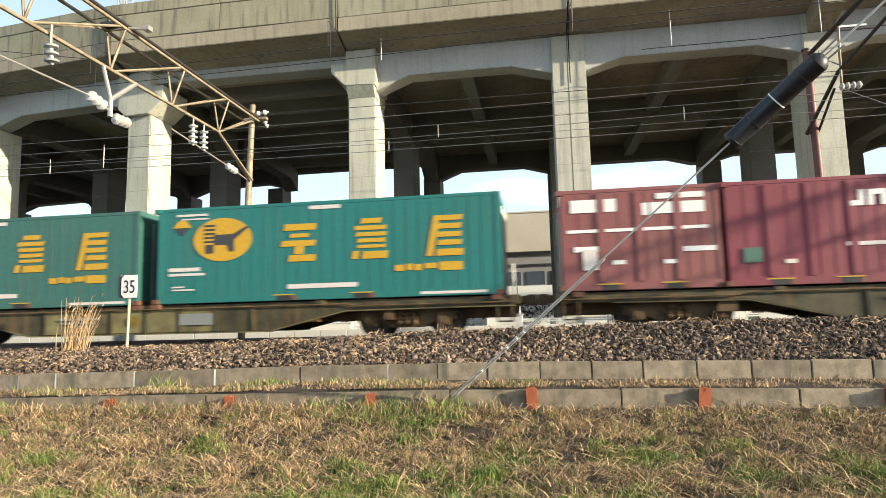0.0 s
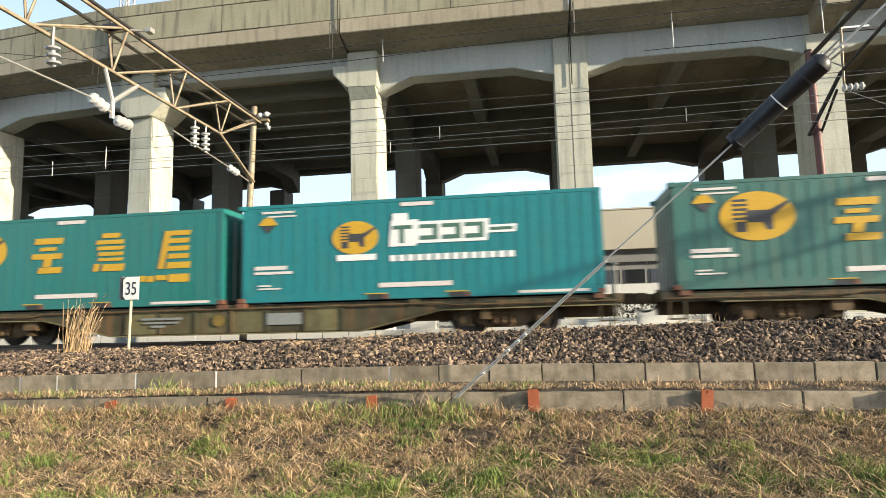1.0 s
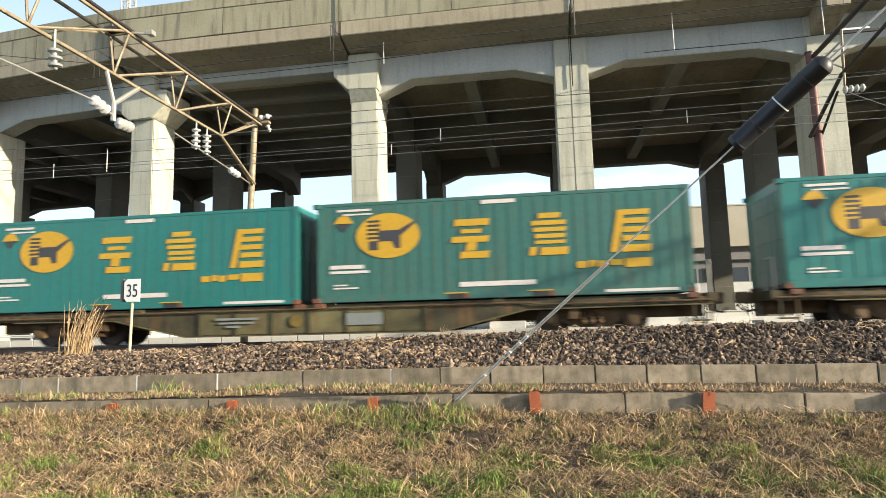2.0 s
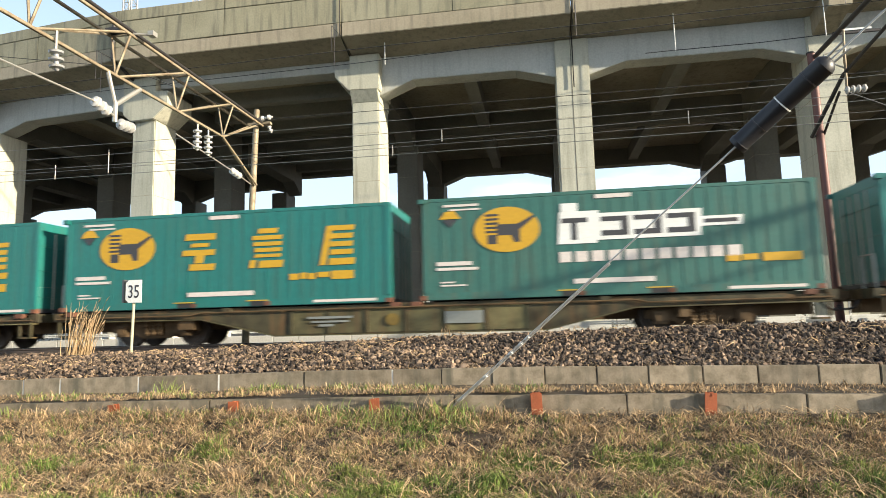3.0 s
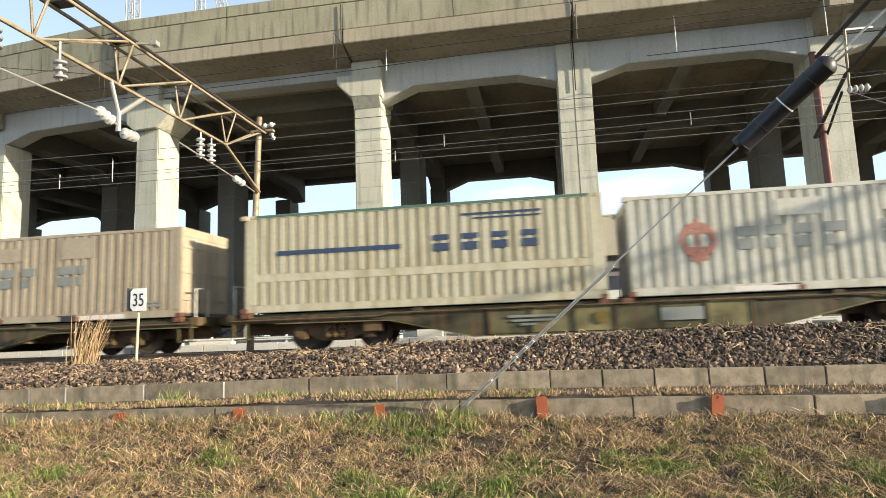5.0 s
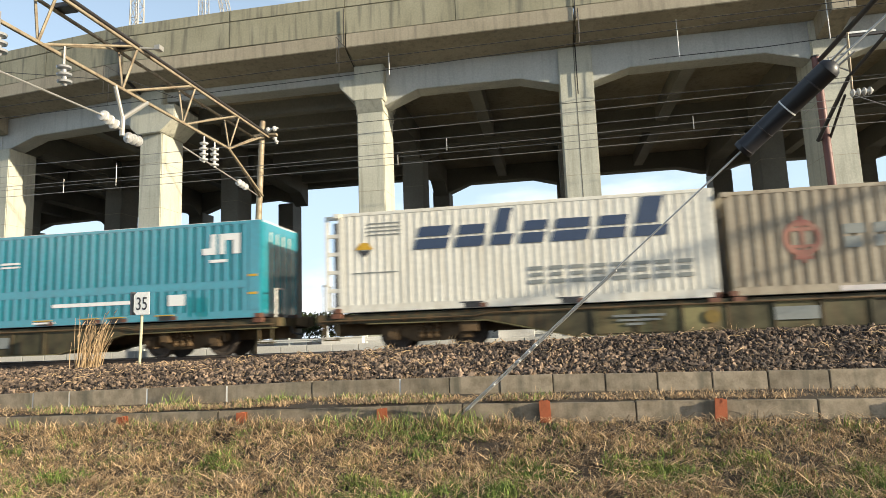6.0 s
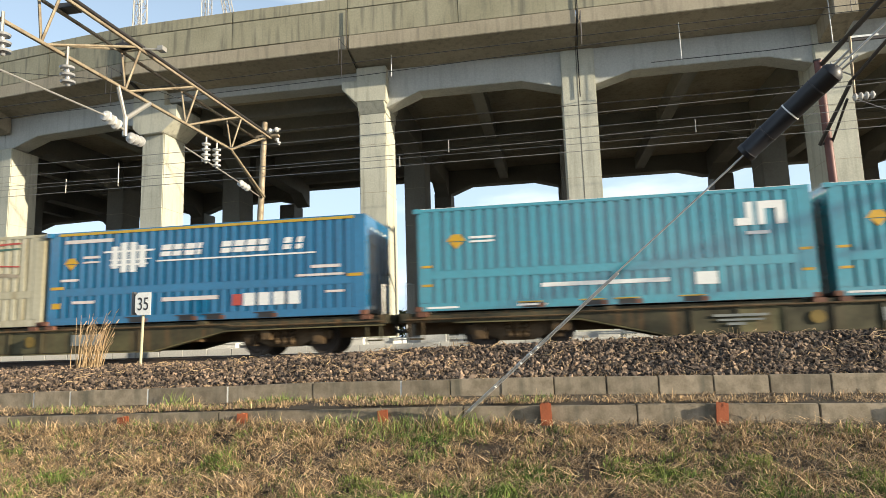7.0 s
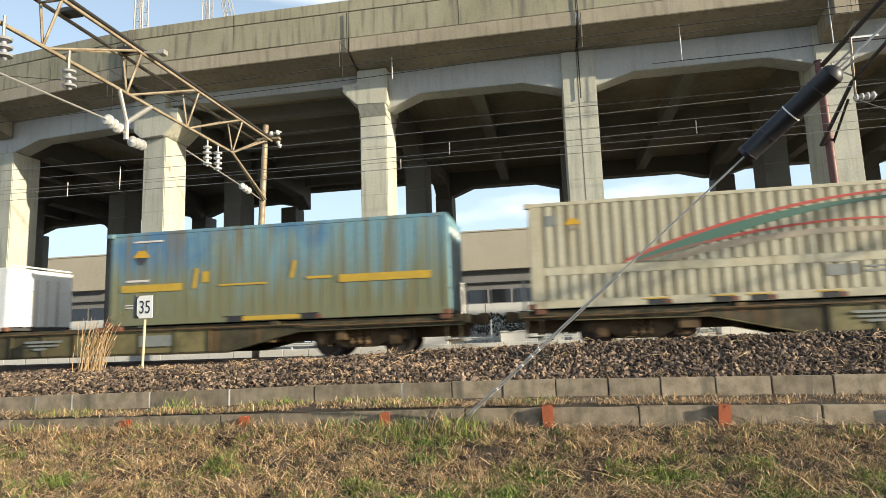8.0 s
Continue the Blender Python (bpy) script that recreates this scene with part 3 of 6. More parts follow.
def build_viaduct():
    v = thing("viaduct", "weathered concrete railway viaduct on rectangular piers with haunched beams", "viaduct", kind="structure")
    for y in ROWS_Y:
        for x, h in PIERS:
            x += {-16.87: -0.65 if y < 20 else -1.25, 10.56: 0.45}.get(x, 0.0) if y > 9 else 0.0
            top = 11.38 if y == 8.3 and x > -6 else 9.9
            # piers behind the front row take the copy with shade in its colour
            p = part("pier", bend(Geo().box(x - h, x + h, y, y + 1.6, -0.6, top)), M_CONC_PIER if y == 8.3 else M_CONC_SHADE_JOINT, v, bevel=0.035)
            part("footing", bend(Geo().box(x - h - 0.25, x + h + 0.25, y - 0.25, y + 1.85, -0.7, 0.35)), M_LIGHTCONC, p, bevel=0.03)
            if x == 1.47 and y == 8.3:
                part("pier_joint", Geo().box(1.42, 1.45, y - 0.006, y + 0.2, 4.2, 11.4), M_CONC_SHADE_JOINT, p, "dark weathered movement joint")
            # lift lines of the formwork
            lines = Geo()
            for k in range(4):
                lines.box(x - h - 0.004, x + h + 0.004, y - 0.004, y + 1.604, 2.2 + 2.0 * k, 2.212 + 2.0 * k)
            part("formwork_line", bend(lines), M_CONC_EDGE, p)
        for (xa, ha), (xb, hb) in zip(PIERS, PIERS[1:]):
            a, b = xa + ha, xb - hb
            if (xa, xb) == (-16.87, -6.89):
                prof = [(xa, 11.45), (xa, 10.95), (xb - 0.6, 10.95), (xb - 0.6, 11.45)]
            else:
                lo = 9.78 if xa == -6.89 else 9.93
                prof = [(xa, 11.45), (xa, lo), (a, lo), (a + 1.42, 10.35), (b - 1.55, 10.35), (b, 9.93), (xb, 9.93), (xb, 11.45)]
            # rear beams too are coloured as shaded, the front ones are not
            part("main_beam", bend(Geo().prism(prof, y + 0.12, y + 0.95, "y")), M_CONC_BEAM if y == 8.3 else M_CONC_SHADE_JOINT, v, bevel=0.02)
    # transverse beams: haunched at the piers, plain at mid-span; deck shade is in their colour
    for x, h in PIERS:
        for y0, y1 in zip(ROWS_Y, ROWS_Y[1:]):
            a, b = y0 + 1.1, y1
            part("cross_beam", bend(Geo().prism([(a - 0.2, 11.45), (a - 0.2, 9.6), (a, 9.6), (a + 1.2, 10.3), (b - 1.2, 10.3), (b, 9.6), (b + 0.2, 9.6), (b + 0.2, 11.45)], x - 0.45, x + 0.45, "x")), M_CONC_SHADE_JOINT, v)
    for (xa, ha), (xb, hb) in zip(PIERS, PIERS[1:]):
        m = (xa + xb) / 2
        if (xa, xb) == (-16.87, -6.89):
            # the hung span is carried by longitudinal girders instead
            for y in (10.6, 12.6, 14.6, 18.6, 20.8, 23.0):
                part("girder", bend(Geo().box(xa + 0.9, xb - 1.0, y, y + 0.45, 10.75, 11.43)), M_CONC_SEC_SHADE, v, bevel=0.02)
            continue
        for y0, y1 in zip(ROWS_Y, ROWS_Y[1:]):
            part("secondary_beam", bend(Geo().box(m - 0.28, m + 0.28, y0 + 0.95, y1 + 0.1, 10.62, 11.45)), M_CONC_SEC_SHADE, v)
    # corbels that carry the hung span
    c = Geo().prism([(-8.08, 10.88), (-8.08, 10.55), (-7.5, 9.95), (-6.27, 9.9), (-6.2, 10.0), (-6.2, 11.42), (-7.45, 11.42), (-7.45, 10.88)], 7.98, 9.95, "y")
    part("corbel_haunch", Geo().prism([(7.985, 9.94), (8.29, 9.5), (9.94, 9.5), (9.94, 9.94)], -7.45, -6.3, "x"), M_CONC_PIER, v, bevel=0.02)
    part("corbel", c, M_CONC_PIER, v, bevel=0.03)
    c = bend(Geo().prism([(-17.85, 9.85), (-17.45, 9.5), (-16.28, 9.5), (-15.6, 10.1), (-15.6, 10.72), (-16.2, 10.72), (-16.2, 11.42), (-17.85, 11.42)], 8.1, 9.95, "y"))
    part("corbel", c, M_CONC_PIER, v, bevel=0.03)
    for x in (10.56, -25.6):
        part("deck_bracket", bend(Geo().prism([(6.84, 11.72), (6.84, 11.0), (8.35, 10.6), (8.35, 11.72)], x - 0.39, x + 0.39, "x")), M_CONC_EDGE, v, bevel=0.02)
    deck = [(6.8, 11.69), (6.8, 12.26), (28.2, 12.26), (28.2, 11.7), (26.2, 11.40), (8.3, 11.40)]
    for a, b in zip(SPLITS, SPLITS[1:]):
        part("deck_slab", bend(Geo().prism(deck, a + 0.02, b - 0.02, "x")), M_CONC_EDGE, v, bevel=0.02)
        n = max(1, round((b - a) / 4.3))
        for i in range(n):
            p, q = a + (b - a) * i / n, a + (b - a) * (i + 1) / n
            part("parapet_panel", bend(Geo().box(p + 0.004, q - 0.004, 6.812, 7.05, 12.27, 13.38)), M_CONC, v, bevel=0.015)
            part("parapet_coping", bend(Geo().box(p + 0.006, q - 0.006, 6.80, 7.09, 13.395, 13.88)), M_CONC, v, bevel=0.015)
        part("far_parapet", bend(Geo().box(a + 0.02, b - 0.02, 27.9, 28.1, 12.26, 13.5)), M_CONC, v)
    # drain pipes and conduits on the face
    for x, r in ((1.50, 0.022), (-17.36, 0.07), (-7.44, 0.022)):
        part("drain_pipe", bend(Geo().rod((x, 6.75, 13.3), (x, 6.75, 11.75), r).rod((x, 6.75, 11.75), (x, 8.22, 11.35), r).rod((x, 8.22, 11.35), (x, 8.22, 9.4), r)), M_JOINT if x != -17.36 else M_DARKSTEEL, v)
    # anchor rods hanging below the deck edge
    for x, y, z0, z1 in ((-5.8, 7.4, 11.55, 10.64), (5.15, 7.4, 11.58, 10.1), (10.07, 7.0, 11.65, 10.02)):
        part("hanger_rod", Geo().rod((x, y, z0), (x, y, z1), 0.016), M_WHITE, v)


def lattice_mast(x, y, h, w, lean=0.0):
    t = thing("lattice_mast", "slender galvanised lattice mast standing on the viaduct deck", "mast", "deck masts")
    g, cs = Geo(), ((-1, -1), (1, -1), (1, 1), (-1, 1))
    for a, b in cs:
        part("leg", Geo().rod((x + a * w, y + b * w, 12.17), (x + a * w * 0.7 + lean * h, y + b * w * 0.7, 12.17 + h), 0.035, seg=6), M_STEEL, t)
    n = int(h / 0.6)
    for i in range(n):
        z0, z1 = 12.17 + h * i / n, 12.17 + h * (i + 1) / n
        k0, k1, l0, l1 = w * (1 - 0.3 * i / n), w * (1 - 0.3 * (i + 1) / n), lean * h * i / n, lean * h * (i + 1) / n
        for (a, b), (c, d) in zip(cs, cs[1:] + cs[:1]):
            g.rod((x + a * k0 + l0, y + b * k0, z0), (x + c * k1 + l1, y + d * k1, z1), 0.018, seg=5)
            g.rod((x + a * k1 + l1, y + b * k1, z1), (x + c * k1 + l1, y + d * k1, z1), 0.015, seg=5)
    part("lacing", g, M_STEEL, t)


# ---- beyond the viaduct ----
def build_background():
    y = 40.0
    for x0, x1, label in ((-12.0, 60.0, "long low beige building with a dark window band behind the viaduct"), (-80.0, -43.5, "low beige building with a dark window band beyond the viaduct")):
        b = thing("long_building", label, "building", "buildings beyond the line")
        part("wall", Geo().box(x0, x1, y, y + 14, 6.27, 9.72), M_BEIGE, b)
        part("roof_edge", Geo().box(x0 - 0.1, x1 + 0.1, y - 0.06, y + 14.1, 9.72, 9.88), M_BEIGE, b, bevel=0.03)
        part("lower_wall", Geo().box(x0, x1, y + 0.5, y + 14, -0.4, 6.27), M_GREYWALL, b)
        part("eave_band", Geo().box(x0, x1, y + 0.2, y + 0.5, 5.15, 5.5), M_GREYWALL, b)
        n = int((x1 - x0) / 2.1)
        for i in range(n):
            x = x0 + 0.35 + 2.1 * i
            w = part("window", Geo().box(x, x + 1.62, y + 0.42, y + 0.55, 3.3, 4.5), M_GLASS, b)
            part("window_sill", Geo().box(x - 0.05, x + 1.67, y + 0.36, y + 0.5, 3.22, 3.3), M_GREYWALL, w)
            if i % 4 == 1:
                part("wall_lamp", Geo().box(x + 1.8, x + 1.9, y + 0.36, y + 0.5, 5.0, 5.12), M_WHITE, b)
        part("plinth", Geo().box(x0, x1, y - 0.4, y + 0.1, -0.4, 3.2), M_WHITE, b)
        for i in range(int((x1 - x0) / 4.0)):
            part("plinth_joint", Geo().box(x0 + 2 + 4.0 * i, x0 + 2.08 + 4.0 * i, y - 0.41, y - 0.39, -0.3, 3.15), M_GREYWALL, b)
    # clipped hedge in front of the buildings and a far row of trees
    rng = np.random.default_rng(31)
    for name, label, x0, x1, yh, h, count, size in (("hedge", "dark clipped evergreen hedge behind the railway", -70, 50, 36.0, 2.5, 30000, 0.075), ("tree_row", "dark row of low trees far beyond the line", -60, 0, 75.0, 4.4, 6500, 0.32)):
        vs, fs = [], []
        for i in range(count):
            x, z = rng.uniform(x0, x1), h * rng.random() ** 0.5
            top = h * (0.92 + 0.12 * math.sin(x * 2.3) + 0.1 * math.sin(x * 5.1 + 1))
            c = np.array((x, yh + rng.uniform(-0.7, 0.7), min(z, top) - 0.3))
            p = rng.normal(size=(3, 3)) * size + c
            vs += [tuple(q) for q in p]
            fs.append((3 * i, 3 * i + 1, 3 * i + 2))
        me = bpy.data.meshes.new(name)
        me.from_pydata(vs, [], fs)
        me.materials.append(M_LEAF)
        tagged(new(name, me), label, "hedge" if name == "hedge" else "trees", kind="stuff")
    # trackside trough and low fence on the far side of the line
    t = thing("cable_trough", "pale concrete cable trough beside the track", "cable trough", kind="structure")
    for i in range(40):
        x = -26 + 1.0 * i
        if abs(x + 10.5) < 0.3:
            continue
        part("trough_lid", Geo().box(x + 0.01, x + 0.99, 6.5, 6.95, -0.4, 0.15), M_LIGHTCONC, t, bevel=0.01)
    f = thing("low_fence", "low pale metal fence with thin posts", "fence")
    for i in range(26):
        x = -24 + 1.55 * i
        part("post", Geo().box(x - 0.03, x + 0.03, 7.37, 7.43, -0.35, 0.98), M_WHITE, f)
    for z in (0.25, 0.32):
        part("fence_rail", Geo().box(-24, 14.8, 7.34, 7.365, z, z + 0.05), M_WHITE, f)
    for x, w, h in ((-4.35, 0.95, 0.78), (-1.3, 1.3, 0.5), (-13.0, 1.8, 0.3), (3.9, 1.3, 0.62), (6.1, 1.2, 0.55), (-7.8, 1.6, 0.35)):
        c = thing("equipment_box", "pale grey trackside equipment box", "equipment box", "trackside boxes")
        part("body", Geo().box(x - w / 2, x + w / 2, 7.0, 7.3, -0.36, h), M_LIGHTCONC, c, bevel=0.015)
        part("lid", Geo().box(x - w / 2 - 0.03, x + w / 2 + 0.03, 6.97, 7.33, h, h + 0.05), M_LIGHTCONC, c, bevel=0.01)


build_ground()
build_ballast()
build_track()
build_kerbs()
build_viaduct()
lattice_mast(-17.4, 7.9, 7.0, 0.22)
lattice_mast(-21.5, 20.0, 11.0, 0.32)
lattice_mast(-17.8, 20.0, 11.0, 0.34, -0.22)
build_background()


# ---- the train ----
SPEED, PITCH, LEN = 23.4, 20.97, 9.38
DECK, WIDE = 1.0, 2.45
HW = WIDE / 2
moving = []


def markings(geo_bars, parent, material, name, label="", y=-HW - 0.006):
    """Flat painted bars on the near side: x0, x1, z0, z1, slant."""
    for x0, x1, z0, z1, *s in geo_bars:
        s = s[0] if s else 0.0
        part(name, Geo().prism([(x0, z0), (x1, z0), (x1 + s, z1), (x0 + s, z1)], y, y + 0.004, "y"), material, parent, label)


def oval(cx, cz, rx, rz, y, seg=36):
    return Geo().prism([(cx + rx * math.cos(2 * math.pi * i / seg), cz + rz * math.sin(2 * math.pi * i / seg)) for i in range(seg)], y, y + 0.003, "y")


def ribbed_side(x0, x1, z0, z1, y, pitch, depth, sign, duty=0.5):
    """A pressed side sheet with upright ribs standing proud of the plane y."""
    g, n = Geo(), max(1, round((x1 - x0) / pitch))
    xs = []
    for i in range(n):
        a = x0 + (x1 - x0) * i / n
        w = (x1 - x0) / n
        xs += [(a, 0), (a + w * (1 - duty) * 0.85, 0), (a + w * (1 - duty), 1), (a + w * 0.95, 1)]
    xs.append((x1, 0))
    pts = [(x, y + sign * depth * k, z) for z in (z0, z1) for x, k in xs]
    m = len(xs)
    return g.poly(pts, [(i, i + 1, m + i + 1, m + i) for i in range(m - 1)])


def container_shell(name, label, length, height, paint_m, roof_m, rib=0.0, rib_depth=0.03, end_m=None, group="containers", post=0.16, sill=0.18,
                    head=0.10, band=None, frame_m=None, duty=0.5):
    """A freight container: posts, rails, side sheets, roof, doored ends and corner castings. Origin at the middle of its base."""
    c = thing(name, label, "container", group)
    end_m, frame_m = end_m or paint_m, frame_m or paint_m
    h, l = height, length / 2
    part("floor", Geo().box(-l + 0.02, l - 0.02, -HW + 0.05, HW - 0.05, 0.02, 0.14), M_DARKMARK, c)
    for s in (-1, 1):
        y0, y1 = sorted((s * HW, s * (HW - 0.09)))
        part("bottom_rail", Geo().box(-l, l, y0, y1, 0.0, sill), frame_m, c, bevel=0.012)
        part("top_rail", Geo().box(-l, l, y0, y1, h - head, h - 0.012), frame_m, c, bevel=0.012)
        for e in (-1, 1):
            x0, x1 = sorted((e * l, e * (l - post)))
            part("corner_post", Geo().box(x0, x1, y0 - 0.004, y1 + 0.004, sill, h - head), frame_m, c, bevel=0.012)
            for z in (0.0, h - 0.13):
                part("corner_casting", Geo().box(e * l - 0.09 + 0.005 * e, e * l + 0.09 - 0.18 * (e > 0) + 0.005 * e, s * HW - 0.08, s * HW + 0.008 * s + 0.08 * (s < 0), z - 0.004, z + 0.12) if e < 0 else
                     Geo().box(l - 0.17, l + 0.006, min(s * (HW + 0.008), s * (HW - 0.16)), max(s * (HW + 0.008), s * (HW - 0.16)), z - 0.004, z + 0.12), M_ORANGE if z == 0.0 else frame_m, c, bevel=0.01)
        yy = s * (HW - 0.004 - rib_depth)
        spans = [(sill, h - head)] if not band else [(sill, band[0]), (band[1], h - head)]
        for z0, z1 in spans:
            if rib:
                part("side_panel", ribbed_side(-l + post, l - post, z0, z1, yy, rib, rib_depth, s, duty), paint_m, c)
            else:
                # smooth panel with shallow upright seams
                g = Geo().box(-l + post, l - post, *sorted((s * (HW - 0.012), s * (HW - 0.05))), z0, z1)
                part("side_panel", g, paint_m, c)
                seam = Geo()
                n = round((length - 2 * post) / 0.32)
                for i in range(1, n):
                    x = -l + post + (length - 2 * post) * i / n
                    seam.box(x - 0.012, x + 0.012, *sorted((s * (HW - 0.012), s * (HW - 0.003))), z0 + 0.03, z1 - 0.03)
                part("panel_seams", seam, paint_m, c)
        if band:
            part("side_band", Geo().box(-l + post, l - post, *sorted((s * (HW - 0.005), s * (HW - 0.06))), band[0], band[1]), frame_m, c, bevel=0.012)
    part("roof", Geo().box(-l + 0.01, l - 0.01, -HW + 0.015, HW - 0.015, h - 0.05, h), roof_m, c, bevel=0.012)
    for e in (-1, 1):
        d = part("end_door", Geo().box(*sorted((e * (l - 0.06), e * (l - 0.02))), -HW + 0.09, HW - 0.09, 0.1, h - 0.1), end_m, c)
        part("end_header", Geo().box(*sorted((e * (l - 0.07), e * (l - 0.004))), -HW + 0.09, HW - 0.09, h - 0.26, h - 0.02), end_m, c, bevel=0.01)
        for y in (-0.62, -0.2, 0.2, 0.62):
            part("lock_rod", Geo().rod((e * (l + 0.012), y, 0.1), (e * (l + 0.012), y, h - 0.28), 0.018, seg=6), M_STEEL, d)
        for z in (0.45, 1.2, 1.9):
            part("hinge_bar", Geo().box(*sorted((e * (l - 0.02), e * (l + 0.006))), -HW + 0.1, HW - 0.1, z, z + 0.04), end_m, d)
    return c


def fork_pockets(c, xs, colour):
    """Black plates on the bottom rail painting the shade inside its openings, each with a painted lip above and a
    red-orange stop beside it.
    """
    for x in xs:
        p = part("fork_pocket", Geo().box(x - 0.2, x + 0.2, -HW - 0.004, -HW + 0.02, 0.012, 0.135), M_CABLE_SHADE, c)
        part("pocket_lip", Geo().box(x - 0.3, x + 0.3, -HW - 0.014, -HW, 0.136, 0.165), colour, p)
        part("pocket_stop", Geo().box(x + 0.205, x + 0.36, -HW - 0.012, -HW, 0.012, 0.12), M_ORANGE, p)


def mark_badge(c, x, z, r, dark=M_DARKMARK):
    """A yellow oval with a plain dark shape on it, standing for a maker's mark."""
    b = part("oval_badge", oval(x, z, r, r * 0.70, -HW - 0.010), M_YELLOW, c, "yellow oval badge")
    y = -HW - 0.013
    g = Geo().prism([(x - 0.30 * r, z - 0.18 * r), (x - 0.30 * r, z + 0.16 * r), (x + 0.34 * r, z + 0.16 * r), (x + 0.84 * r, z + 0.42 * r), (x + 0.86 * r, z + 0.34 * r), (x + 0.40 * r, z - 0.02 * r), (x + 0.40 * r, z - 0.40 * r),
                     (x + 0.22 * r, z - 0.40 * r), (x + 0.12 * r, z - 0.18 * r)], y, y + 0.003, "y").box(x - 0.60 * r, x - 0.30 * r, y, y + 0.003, z - 0.44 * r, z - 0.16 * r)
    for k in range(5):
        g.box(x - 0.66 * r, x - 0.24 * r, y, y + 0.003, z + (0.42 - 0.13 * k) * r, z + (0.49 - 0.13 * k) * r)
    part("badge_figure", g, dark, b)


def stroke_block(c, x, z, s, kind, m):
    """A block of plain slanted bars standing for one large painted sign."""
    k = 0.10 * s
    sets = {0: [(-.44, .48, .30, .48), (-.26, .28, .10, .21), (-.52, .46, -.14, .02), (-.14, .12, -.36, -.14), (-.30, .46, -.56, -.38)],
            1: [(-.26, .30, .40, .54), (-.44, .44, .22, .34), (-.40, .44, .05, .16), (-.36, .42, -.12, -.01), (-.36, .42, -.27, -.18), (-.52, -.34, -.56, -.34), (-.24, .46, -.56, -.36)],
            2: [(-.48, -.30, -.56, .52), (-.20, .50, .38, .52), (-.18, .46, .16, .30), (-.18, .46, -.06, .08), (-.18, .46, -.28, -.14), (-.22, .50, -.56, -.38)]}[kind]
    markings([(x + a * s, x + b * s, z + d * s, z + e * s, k * (e - d) * 2) for a, b, d, e in sets], c, m, "painted_sign", "large sign in plain slanted yellow bars", y=-HW - 0.010)


def small_print(c, rows, m=M_PINKMARK, name="small_print", y=-HW - 0.009):
    for r in rows:
        markings([r], c, m, name, y=y)


def hazard(c, x, z, s=0.22, lower=M_DARKMARK):
    d = part("warning_diamond", Geo().prism([(x - s * 1.25, z), (x + s * 1.25, z), (x + s * 0.5, z + s * 0.9), (x - s * 0.5, z + s * 0.9)], -HW - 0.009, -HW - 0.006, "y"), M_YELLOW, c)
    part("diamond_lower", Geo().prism([(x - s * 0.9, z - 0.02), (x, z - s), (x + s * 0.9, z - 0.02)], -HW - 0.009, -HW - 0.006, "y"), lower, d)


